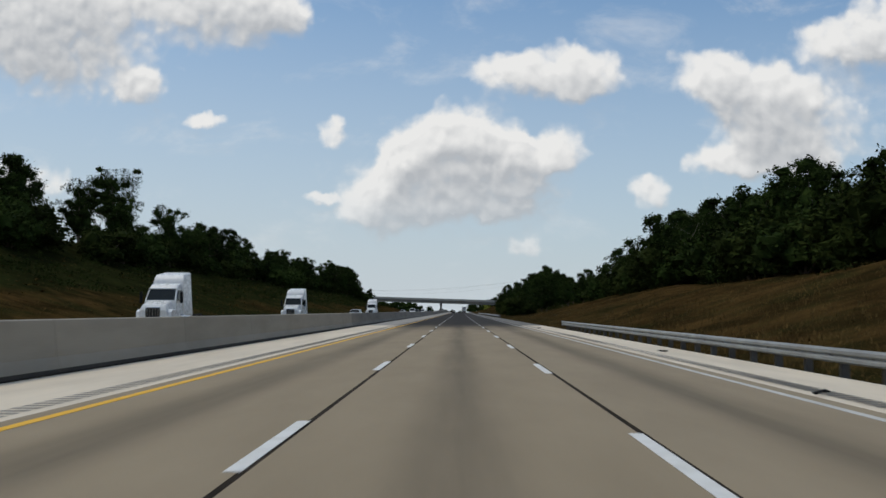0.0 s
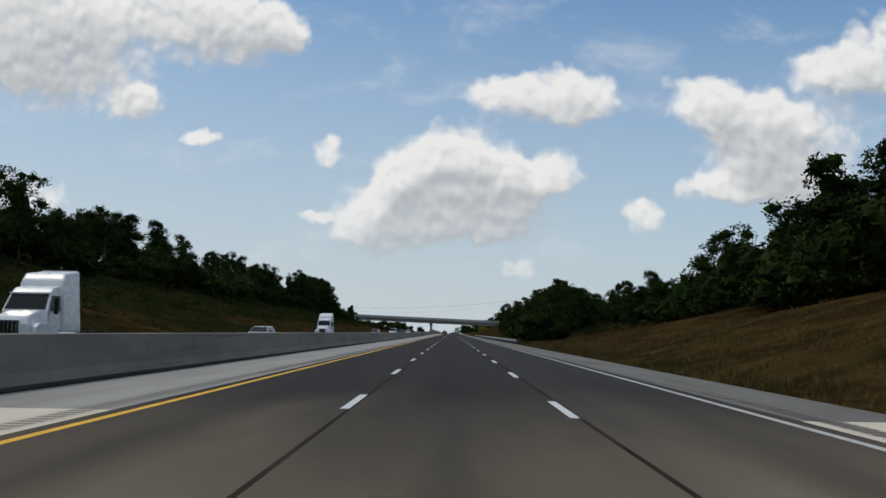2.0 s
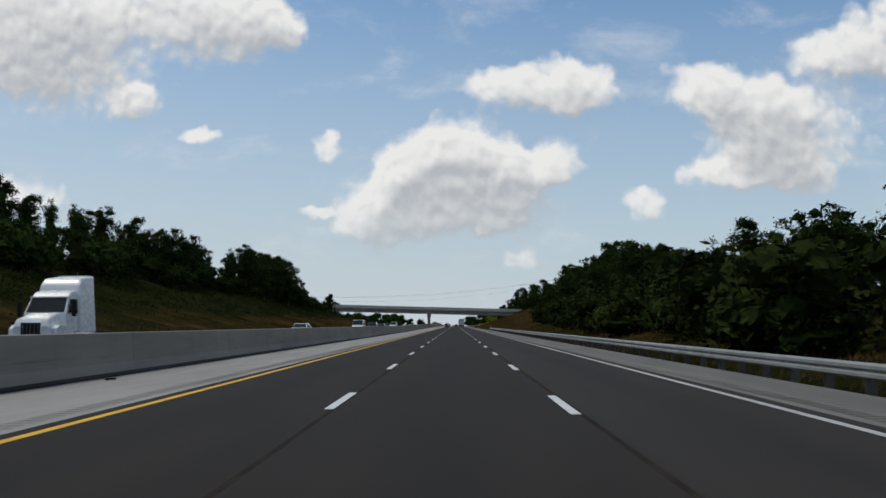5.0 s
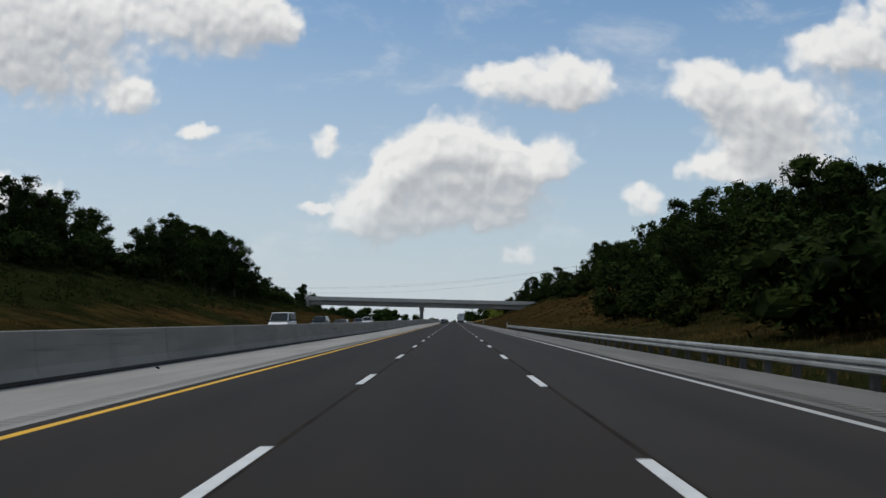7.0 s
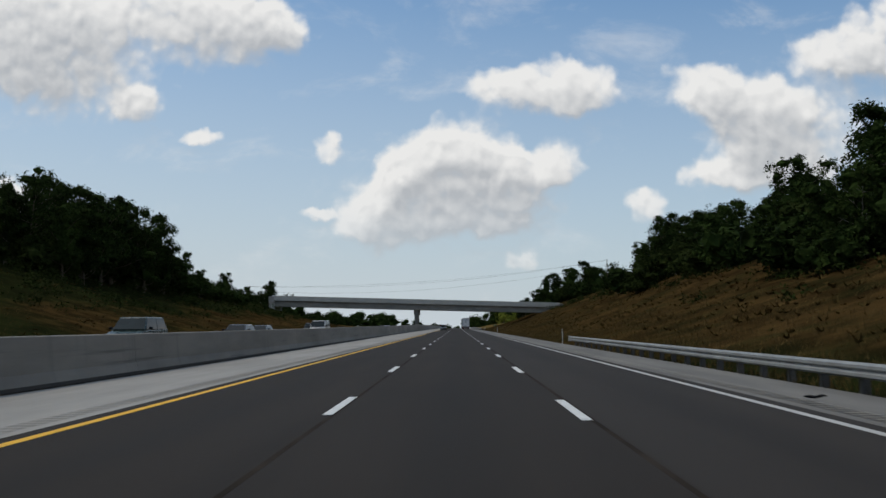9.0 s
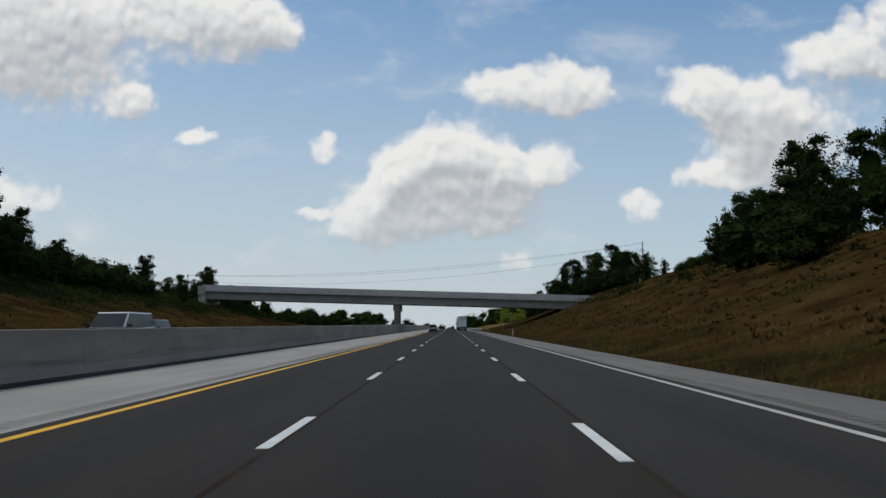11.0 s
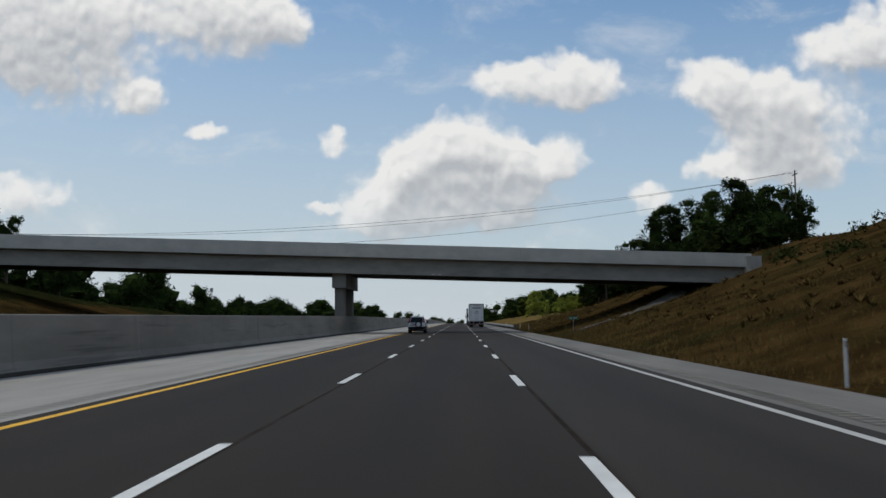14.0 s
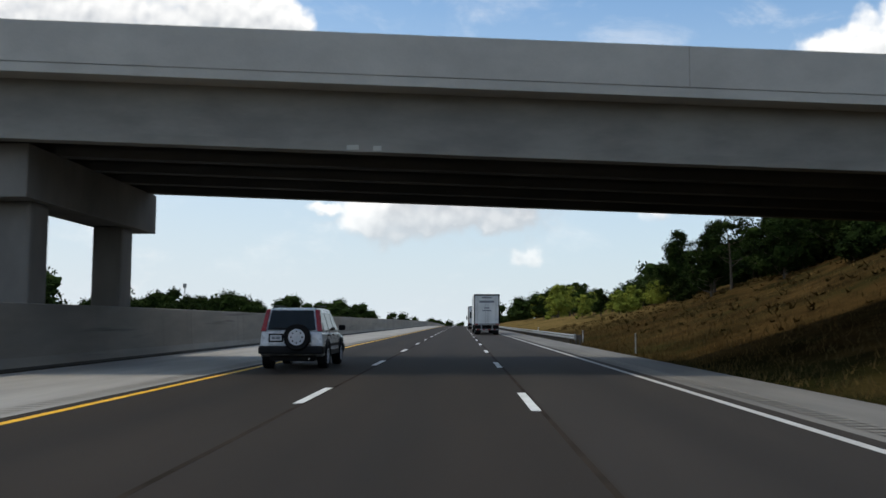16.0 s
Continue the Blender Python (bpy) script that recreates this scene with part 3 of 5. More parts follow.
def make_overpass():
    br = thing("overpass", label="two-span grey concrete highway overpass with solid parapets", category="bridge", kind="structure")
    XL, XR, Y0, Y1 = -53.0, 30.0, 552.0, 563.6
    xs = [XL + (XR - XL) * i / 40 for i in range(41)]

    def piece(name, y0, y1, top, bottom, mat, xx=xs, label=""):
        v, f = beam_along(xx, y0, y1, top, bottom)
        me = mesh_of(name, v, f, mat)
        bm = bmesh.new()
        bm.from_mesh(me)
        bmesh.ops.recalc_face_normals(bm, faces=bm.faces)
        bm.to_mesh(me)
        bm.free()
        return part(name, me, None, br, label)

    piece("deck", Y0 + 0.03, Y1 - 0.03, -1.10, -1.36, M_BRIDGE)
    front = piece("parapet", Y0, Y0 + 0.3, 0.0, -1.09, M_BRIDGE)
    for k in range(5):
        x = XL + 4.5 + 18.4 * k
        y, z = Y0 + SKEW * (x + 11.4), deck_z(x)
        part("joint", box_bm(x - 0.006, x + 0.006, y - 0.004, y + 0.02, z - 1.06, z - 0.02), M_PIER, front, "dark sealed joint in the parapet")
    piece("parapet", Y1 - 0.3, Y1, 0.0, -1.09, M_BRIDGE)
    piece("deck_edge", Y0 + 0.012, Y0 + 0.029, -1.115, -1.36, M_BRIDGE)
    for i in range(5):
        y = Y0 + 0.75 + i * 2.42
        # inner girders take the copy darkened for shade
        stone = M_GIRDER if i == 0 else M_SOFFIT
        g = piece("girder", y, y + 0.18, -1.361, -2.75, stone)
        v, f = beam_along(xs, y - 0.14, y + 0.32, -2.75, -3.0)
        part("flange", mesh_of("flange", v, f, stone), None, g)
        if i == 0:
            # pale spots where loads have struck the lowest edge
            for x, w in ((-2.1, 0.16), (-1.45, 0.11)):
                yy, z = y - 0.14 + SKEW * (x + 11.4), deck_z(x) - 2.96
                part("impact_scar", box_bm(x - w, x + w, yy - 0.006, yy + 0.02, z, z + 0.13, 0.004, segments=1), M_BRIDGE, g, "pale chipped spot on the girder's edge")
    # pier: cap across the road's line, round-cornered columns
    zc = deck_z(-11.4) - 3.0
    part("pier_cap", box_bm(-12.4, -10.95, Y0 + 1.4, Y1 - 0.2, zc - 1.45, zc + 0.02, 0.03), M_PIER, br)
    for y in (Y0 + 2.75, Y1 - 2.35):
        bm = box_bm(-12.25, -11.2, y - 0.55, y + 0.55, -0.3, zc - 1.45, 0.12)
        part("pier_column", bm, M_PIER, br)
    # abutments with pale end blocks
    for x0, x1 in ((XR - 0.6, XR + 0.9), (XL - 0.9, XL + 0.6)):
        z = deck_z((x0 + x1) / 2)
        d = SKEW * (x0 + 11.4)
        part("abutment", box_bm(x0, x1, Y0 + d + 0.2, Y1 + d - 0.2, z - 6.0, z - 1.4), M_BRIDGE, br)
        part("end_block", box_bm(x0, x1, Y0 + d - 0.25, Y0 + d + 0.35, z - 2.1, z - 0.25, 0.03), M_SHOULDER, br, "pale concrete end block")
    return br


make_overpass()


# ---------------------------------------------------------------- trees
def leaf_cloud(rng, lobes, count, size, hearts=()):
    """Many small folded leaf sprays, gathered into clumps on the outside of lobes (x, y, z, rx, ry, rz)."""
    verts, faces = [], []
    weights = np.array([l[3] * l[4] + l[4] * l[5] for l in lobes])
    pick = rng.choice(len(lobes), size=count // 7, p=weights / weights.sum())
    for li in pick:
        cx, cy, cz, rx, ry, rz = lobes[li]
        d = rng.normal(size=3)
        d[2] += 0.25
        d /= np.linalg.norm(d)
        r = rng.uniform(0.45, 1.0) ** 0.6
        c = np.array((cx + d[0] * rx * r, cy + d[1] * ry * r, cz + d[2] * rz * r))
        for _ in range(7):
            p = c + rng.normal(size=3) * size * 1.05
            n = rng.normal(size=3) + d * 0.7 + np.array((0, 0, 0.4))
            n /= np.linalg.norm(n)
            u = np.cross(n, rng.normal(size=3))
            u /= np.linalg.norm(u)
            w = np.cross(n, u)
            s = size * rng.uniform(0.6, 1.3)
            k = len(verts)
            verts += [p - u * s, p + w * s * 0.45 + n * s * 0.12, p + u * s, p - w * s * 0.45 + n * s * 0.12]
            faces.append((k, k + 3, k + 2, k + 1))
    # dense twigs and leaves inside
    for cx, cy, cz, rx, ry, rz in hearts:
        k = len(verts)
        bump = [np.array(p) * rng.uniform(0.45, 0.88) for p in BALL_V]
        verts += [np.array((cx + b[0] * rx, cy + b[1] * ry, cz + b[2] * rz)) for b in bump]
        faces += [tuple(i + k for i in f) for f in BALL_F]
    return verts, faces


def ball():
    bm = bmesh.new()
    bmesh.ops.create_icosphere(bm, subdivisions=2, radius=1.0)
    v, f = [tuple(p.co) for p in bm.verts], [tuple(p.index for p in q.verts) for q in bm.faces]
    bm.free()
    return v, f


BALL_V, BALL_F = ball()


def tree_kind(seed, height, spread, base, leaves=2600, size=0.30, leaf=None, bare=False):
    """Trunk and crown meshes of one kind of tree, foot at the origin."""
    rng = np.random.default_rng(seed)
    bm = bmesh.new()
    lean = rng.normal(size=2) * 0.03 * height
    pts = [(lean[0] * s * s, lean[1] * s * s, height * 0.86 * s - 0.4 * (s == 0)) for s in (0, 0.15, 0.35, 0.6, 0.8, 1.0)]
    r0 = 0.019 * height
    tube_bm(pts, [r0 * 1.25, r0, r0 * 0.85, r0 * 0.6, r0 * 0.35, r0 * 0.12], 7, bm)
    clumps, mid_h = [], height * (base + 0.36)
    limbs = 11 if bare else 13
    for i in range(limbs):
        s = base + (0.95 - base) * (i + rng.uniform(0, 0.8)) / limbs
        a = i * 2.4 + rng.uniform(-0.5, 0.5)
        reach = spread * (1.0 - 0.62 * abs((s - base) / (1 - base) - 0.3)) * rng.uniform(0.6, 1.12)
        z0 = height * 0.84 * s
        foot = Vector((lean[0] * s * s, lean[1] * s * s, z0))
        tip = foot + Vector((math.cos(a) * reach, math.sin(a) * reach, height * rng.uniform(0.06, 0.16)))
        mid = foot.lerp(tip, 0.5) + Vector((0, 0, -0.02 * height))
        tube_bm([foot, mid, tip], [r0 * 0.42 * (1.15 - s), r0 * 0.28 * (1.15 - s), r0 * 0.06], 5, bm, caps=False)
        for _ in range(3 if bare else 2):
            q = tip + Vector(rng.normal(size=3)) * reach * 0.32 + Vector((0, 0, 0.05 * height))
            tube_bm([mid.lerp(tip, 0.6), q], [r0 * 0.12, r0 * 0.03], 4, bm, caps=False)
            k = spread * rng.uniform(0.17, 0.30)
            clumps.append((q.x * 0.9, q.y * 0.9, q.z, k * 1.25, k * 1.25, k * 0.8))
        k = spread * rng.uniform(0.24, 0.38)
        clumps.append((tip.x * 0.85, tip.y * 0.85, tip.z, k, k, k * 0.8))
    for k in range(4):
        clumps.append((lean[0] + rng.normal() * 0.13 * spread, lean[1] + rng.normal() * 0.13 * spread, height * (0.80 + 0.055 * k), spread * (0.36 - 0.06 * k), spread * (0.36 - 0.06 * k), spread * 0.2))
    # the dense inside of the crown
    inner = [] if base > 0.3 else [(lean[0] * 0.4, lean[1] * 0.4, mid_h, spread * 0.86, spread * 0.86, height * (0.34 + base * 0.2)),
                                   (lean[0], lean[1], height * 0.66, spread * 0.5, spread * 0.5, height * 0.2)]
    # most leaves sit on the clumps at the limbs' ends, which gives a lumpy outline
    lobes = clumps + [(x, y, z, a * 0.6, b * 0.6, c * 0.8) for x, y, z, a, b, c in inner]
    trunk = bpy.data.meshes.new("trunk")
    bm.to_mesh(trunk)
    bm.free()
    trunk.materials.append(M_DEADWOOD if bare else M_BARK)
    crown = None
    if not bare:
        v, f = leaf_cloud(rng, lobes, leaves, size, [(x, y, z, a * 0.8, b * 0.8, c * 0.9) for x, y, z, a, b, c in inner] + clumps[::3 if inner else 5])
        crown = mesh_of("crown", v, f, leaf or M_LEAF)
    return trunk, crown


TREE_KINDS = {
    "broad": [tree_kind(11, 14, 4.8, 0.06, 5600, 0.26), tree_kind(12, 15, 5.2, 0.05, 5800, 0.27), tree_kind(13, 13, 4.5, 0.07, 5400, 0.25), tree_kind(14, 16, 5.0, 0.06, 5800, 0.27)],
    "open": [tree_kind(21, 16, 4.8, 0.34, 4600, 0.19), tree_kind(22, 13, 4.0, 0.36, 4000, 0.18)],
    "slim": [tree_kind(31, 12, 2.9, 0.07, 4000, 0.21), tree_kind(32, 13, 3.1, 0.08, 4200, 0.21)],
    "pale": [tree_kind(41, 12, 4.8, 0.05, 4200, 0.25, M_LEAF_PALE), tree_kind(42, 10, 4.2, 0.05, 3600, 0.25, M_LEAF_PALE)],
    "dead": [tree_kind(51, 12, 3.0, 0.3, bare=True)],
}


def bush_kind(seed, leaf):
    rng = np.random.default_rng(seed)
    bm = bmesh.new()
    lobes = []
    for i in range(6):
        a, r = rng.uniform(0, 6.28), rng.uniform(0.2, 1.3)
        tip = (math.cos(a) * r, math.sin(a) * r, rng.uniform(0.8, 1.9))
        tube_bm([(0, 0, -0.15), (tip[0] * 0.5, tip[1] * 0.5, tip[2] * 0.6), tip], [0.05, 0.035, 0.01], 4, bm, caps=False)
        lobes.append((tip[0], tip[1], tip[2], rng.uniform(0.6, 1.0), rng.uniform(0.6, 1.0), rng.uniform(0.5, 0.9)))
    lobes.append((0, 0, 0.7, 1.4, 1.4, 0.7))
    stems = bpy.data.meshes.new("stem")
    bm.to_mesh(stems)
    bm.free()
    stems.materials.append(M_BARK)
    v, f = leaf_cloud(rng, lobes, 1500, 0.13, lobes)
    return stems, mesh_of("crown", v, f, leaf)


BUSH_KINDS = [bush_kind(61, M_LEAF), bush_kind(62, M_LEAF_BRUSH), bush_kind(63, M_LEAF), bush_kind(64, M_LEAF_BRUSH)]
TREE_WORDS = {
    "broad": "dark green broadleaf tree with a dense crown on the bank",
    "open": "tall thin-crowned tree with sky showing through on the bank",
    "slim": "slender dark green young tree on the bank",
    "pale": "sunlit yellow-green broadleaf tree beside the road",
    "dead": "bare grey dead tree with no leaves among the woods",
}


def plant_tree(kind, x, y, scale=1.0, turn=0.0, which=0, group="", sink=0.15):
    trunk, crown = TREE_KINDS[kind][which % len(TREE_KINDS[kind])]
    ob = new("tree")
    ob.matrix_world = Matrix.LocRotScale((x, y, land(x, y) - sink), Euler((0, 0, turn)), (scale, scale, scale))
    tagged(ob, TREE_WORDS[kind], "tree", group or "trees on the banks")
    part("trunk", trunk, None, ob)
    if crown:
        part("crown", crown, None, ob)
    return ob


def plant_bush(x, y, scale=1.0, turn=0.0, which=0):
    stems, crown = BUSH_KINDS[which % len(BUSH_KINDS)]
    ob = new("bush")
    ob.matrix_world = Matrix.LocRotScale((x, y, land(x, y) - 0.05), Euler((0, 0, turn)), (scale, scale, scale * 0.9))
    tagged(ob, "low leafy roadside bush on the grassy bank", "bush", "bushes on the banks")
    part("stem", stems, None, ob)
    part("crown", crown, None, ob)
    return ob


rnd = random.Random(7)


def wood(y0, y1, x0, x1, step, kinds, low, high, sign=1, group=""):
    """A loose belt of trees between two lines beside the road."""
    y = y0
    while y < y1:
        x = sign * rnd.uniform(x0, x1)
        plant_tree(rnd.choice(kinds), x, y, rnd.uniform(low, high), rnd.uniform(0, 6.28), rnd.randrange(4), group)
        y += step * rnd.uniform(0.6, 1.4)


def thicket(y0, y1, x0, x1, step, low, high, sign=1):
    y = y0
    while y < y1:
        plant_bush(sign * rnd.uniform(x0, x1), y, rnd.uniform(low, high), rnd.uniform(0, 6.28), rnd.randrange(4))
        y += step * rnd.uniform(0.5, 1.5)


B = ["broad", "broad", "broad", "slim"]
# left bank, along its crest
wood(60, 200, 64, 86, 6.5, B, 0.65, 0.95, -1)
plant_tree("open", -76, 191, 1.12, 2.4, 0)
plant_tree("open", -79, 180, 1.0, 1.1, 1)
plant_tree("open", -83, 205, 1.15, 0.4, 0)
plant_tree("open", -66, 230, 0.85, 1.4, 1)
wood(205, 420, 62, 78, 5.8, B, 0.60, 0.86, -1)
wood(420, 475, 54, 68, 3.2, B, 0.7, 1.0, -1)
plant_tree("open", -64, 437, 1.0, 0.3, 0)
plant_tree("open", -60, 421, 0.95, 2.3, 1)
wood(470, 502, 54, 64, 4.0, ["broad"], 0.36, 0.52, -1)
plant_tree("slim", -50, 528, 0.30, 0.3, 0)
thicket(60, 480, 57, 70, 5.0, 1.9, 3.2, -1)
# right bank
wood(30, 105, 30, 36, 5.0, B, 0.6, 0.75)
wood(30, 105, 37, 46, 6.0, B, 0.68, 0.82)
wood(105, 132, 31, 37, 4.0, B, 0.7, 0.85)
wood(105, 132, 38, 46, 4.0, B, 0.8, 0.95)
wood(132, 176, 29, 42, 2.7, B, 0.65, 0.88)
wood(174, 206, 31, 38, 3.0, ["broad"], 0.34, 0.46)
thicket(168, 208, 33, 41, 2.8, 1.6, 2.3)
thicket(150, 216, 36, 48, 2.6, 1.8, 2.6)
wood(178, 212, 38, 46, 4.2, ["broad"], 0.40, 0.50)
plant_tree("dead", 33, 118, 1.0, 0.4, 0)
thicket(30, 172, 27, 31, 4.5, 1.6, 2.7)
thicket(40, 130, 33, 40, 3.2, 1.8, 2.6)
wood(194, 285, 15, 22, 4.2, B, 0.32, 0.48)
wood(285, 314, 18, 24, 3.4, B, 0.36, 0.5)
thicket(126, 186, 26, 40, 1.5, 1.6, 2.6)
wood(182, 240, 23, 34, 3.6, B, 0.34, 0.46)
wood(240, 285, 23, 34, 4.0, B, 0.38, 0.50)
wood(285, 318, 23, 34, 4.0, B, 0.44, 0.60)
thicket(188, 268, 11.5, 17, 4.0, 1.1, 2.0)
thicket(268, 316, 15, 21, 2.6, 1.0, 1.7)
for x, y, k in ((30, 303, 0.74), (33.5, 309, 0.68), (27.5, 296, 0.58)):
    plant_tree("broad", x, y, k, y * 1.3, round(x))
wood(318, 372, 30, 42, 4.5, B, 0.48, 0.68)
plant_tree("dead", 36, 342, 0.75, 0.7, 0)
plant_tree("dead", 31, 366, 0.55, 1.9, 0)
wood(372, 448, 35, 48, 4.0, B, 0.56, 0.78)
thicket(318, 462, 27, 36, 5.0, 1.2, 2.3)
plant_tree("open", 36, 424, 0.7, 2.2, 1)
for x, y, k in ((37, 455, 0.74), (40.5, 463, 0.70), (36.5, 469, 0.50), (42, 477, 0.46)):
    plant_tree("broad", x, y, k, y * 0.7, round(x))
wood(454, 470, 42, 50, 3.0, B, 0.40, 0.54)
wood(470, 484, 46, 52, 4.5, B, 0.16, 0.24)
wood(484, 508, 44.5, 50, 2.8, B, 0.52, 0.70)
wood(508, 516, 44, 48, 2.8, ["broad"], 0.45, 0.55)
thicket(514, 530, 43, 48, 3.0, 1.2, 1.8)
plant_tree("slim", 45, 548, 0.35, 0.2, 1)
# beyond the bridge
wood(596, 622, 40, 52, 4.0, ["broad"], 0.75, 0.92)
plant_tree("slim", 53, 601, 0.9, 0.2, 1)
wood(626, 690, 35, 45, 4.5, B, 0.5, 0.75)
wood(592, 626, 23, 33, 3.6, B, 0.28, 0.42)
thicket(588, 632, 23, 34, 2.4, 0.9, 1.6)
plant_tree("open", 24, 606, 0.42, 1.0, 0)
for x, y, k in ((31, 600, 0.70), (35, 606, 0.72), (39, 598, 0.68), (28, 604, 0.58)):
    plant_tree("broad", x, y, k, x * 0.9, round(x))
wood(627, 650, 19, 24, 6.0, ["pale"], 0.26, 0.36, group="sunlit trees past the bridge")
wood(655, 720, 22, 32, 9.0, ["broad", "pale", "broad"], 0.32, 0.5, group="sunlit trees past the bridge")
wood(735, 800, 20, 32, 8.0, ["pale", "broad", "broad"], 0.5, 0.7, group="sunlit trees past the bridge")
thicket(700, 830, 56, 84, 7.0, 1.5, 2.4, -1)
thicket(468, 524, 52, 64, 2.4, 1.4, 2.2, -1)
wood(566, 604, 58, 76, 4.0, B, 0.40, 0.55, -1)
thicket(580, 700, 30, 40, 5.0, 1.4, 2.4)


def make_far_woods():
    """Woods that close the view far ahead and to both sides."""
    rng = np.random.default_rng(3)
    verts, faces = [], []
    for i in range(210):
        y = rng.uniform(1000, 1500)
        x = rng.uniform(-330, 160)
        if i > 150:
            y = rng.uniform(780, 1000)
            x = rng.uniform(24, 60) if i % 2 else rng.uniform(-110, -48)
        if -30 < x < 12:
            y = rng.uniform(1330, 1500)
        h = rng.uniform(8, 13)
        h *= 0.8 if y < 1000 else 1.0
        if i < 30:
            x, y, h = -rng.uniform(72, 120), rng.uniform(640, 728), rng.uniform(10.5, 13.5)
        elif i < 42:
            x, y, h = -rng.uniform(62, 92), rng.uniform(720, 830), rng.uniform(5, 8)
        elif i < 48:
            x, y, h = rng.uniform(36, 50), rng.uniform(690, 750), rng.uniform(6, 9)
        wide = 4.5 if i >= 48 else 0.36 * h
        lobes = [(x + rng.normal() * 2, y + rng.normal() * 2, land(x, y) + h * k, wide * (1.15 - 0.5 * k), wide * (1.15 - 0.5 * k), h * 0.24) for k in (0.25, 0.4, 0.6, 0.78)]
        v, f = leaf_cloud(rng, lobes, 600 if 48 <= i <= 150 else 1400, 0.8 if 48 <= i <= 150 else 0.36, lobes)
        k = len(verts)
        verts += v
        faces += [tuple(a + k for a in q) for q in f]
    ob = new("far_woods", mesh_of("far_woods", verts, faces, M_LEAF))
    tagged(ob, "low dark green woods along the far horizon", "woods", kind="stuff")


make_far_woods()


def make_grass():
    """Fine dry grass on the near banks."""
    rng = np.random.default_rng(5)
    verts, faces = [], []
    for i in range(30000):
        y = rng.uniform(5, 640)
        x = 8.0 + abs(rng.normal()) * 8.0 if rng.random() < 0.8 else -27.8 - abs(rng.normal()) * 14.0
        z = land(x, y) - 0.02
        for _ in range(5):
            a, w, h = rng.uniform(0, 6.28), rng.uniform(0.008, 0.022), rng.uniform(0.10, 0.34)
            bx, by = x + rng.normal() * 0.3, y + rng.normal() * 0.3
            k = len(verts)
            lx, ly = rng.normal() * 0.10, rng.normal() * 0.10
            c, q = math.cos(a) * w, math.sin(a) * w
            verts += [(bx - c, by - q, z), (bx + c, by + q, z), (bx + lx, by + ly, z + h)]
            faces.append((k, k + 1, k + 2))
    m = material("dry_grass_blades", (0.15, 0.094, 0.034), (0.05, 0.04, 0.013), 0.9, scale=0.12, fine=2.0, bump=0.0, island=0.4, specular=0.05)
    ob = new("dry_grass", mesh_of("dry_grass", verts, faces, m))
    tagged(ob, "fine dry tan and green grass on the banks", "grass", kind="stuff")


make_grass()


def make_tussocks():
    """Coarse clumps of dry grass and weeds that make the cut banks uneven."""
    rng = np.random.default_rng(17)
    verts, faces = [], []
    for i in range(4200):
        if i % 4:
            y = rng.uniform(290, 650)
            x = rng.uniform(12.5, 40)
        else:
            y, x = rng.uniform(60, 540), -rng.uniform(31, 58)
        z = land(x, y) - 0.04
        r, h = rng.uniform(0.18, 0.5), rng.uniform(0.14, 0.42)
        for _ in range(11):
            a = rng.uniform(0, 6.28)
            c, q, w = math.cos(a), math.sin(a), rng.uniform(0.04, 0.09)
            o = rng.uniform(0, 0.3) * r
            k = len(verts)
            verts += [(x + c * o - q * w, y + q * o + c * w, z), (x + c * o + q * w, y + q * o - c * w, z), (x + c * r, y + q * r, z + h * rng.uniform(0.5, 1.0))]
            faces.append((k, k + 1, k + 2))
    m = material("dry_tussocks", (0.104, 0.065, 0.024), (0.046, 0.037, 0.012), 0.95, scale=0.22, fine=1.5, bump=0.0, island=0.25, spread=0.3, specular=0.0)
    ob = new("tussocks", mesh_of("tussocks", verts, faces, m))
    tagged(ob, "coarse clumps of dry brown and olive grass on the cut banks", "grass", kind="stuff")


make_tussocks()


def make_brush():
    """Low scrub scattered over the banks."""
    rng = np.random.default_rng(8)
    verts, faces = [], []
    for i in range(620):
        y = rng.uniform(40, 545)
        if rng.random() < 0.72:
            x = -rng.uniform(40, 64)
        else:
            x = rng.uniform(17, 34)
            if y > 380 or 60 < y < 172:
                x = rng.uniform(24, 42)
        r = rng.uniform(0.5, 1.5) if x > 0 else rng.uniform(0.7, 2.1)
        z = land(x, y)
        v, f = leaf_cloud(rng, [(x, y, z + r * 0.25, r * 1.3, r * 1.3, r * 0.55)], 105, 0.17)
        k = len(verts)
        verts += v
        faces += [tuple(a + k for a in q) for q in f]
    ob = new("scrub", mesh_of("scrub", verts, faces, M_LEAF_BRUSH))
    tagged(ob, "low dark green scrub scattered over the grassy banks", "scrub", kind="stuff")


make_brush()


# ---------------------------------------------------------------- vehicles
def paint(name, colour, rough=0.3, metal=0.0):
    m = material(name, colour, tuple(c * 0.93 for c in colour), rough, metal, scale=1.5, fine=4, bump=0.0, world=False, specular=0.5)
    m.node_tree.nodes["Principled BSDF"].inputs["Coat Weight"].default_value = 0.15
    return m


M_SILVER = paint("silver_car_paint", (0.60, 0.61, 0.63), 0.30, 0.20)
M_WHITECAR = paint("white_car_paint", (0.78, 0.78, 0.77))
M_GREENCAR = paint("dark_green_car_paint", (0.03, 0.05, 0.045))
M_GREYCAR = paint("grey_car_paint", (0.12, 0.13, 0.14), 0.3, 0.4)
M_TRAILER = material("white_trailer_skin", (0.72, 0.72, 0.70), (0.55, 0.55, 0.53), 0.5, scale=1.0, fine=10, bump=0.05, world=False)
M_BLACK = material("black_plastic", (0.012, 0.012, 0.013), (0.008, 0.008, 0.008), 0.6, scale=4, bump=0.1, world=False, specular=0.15)
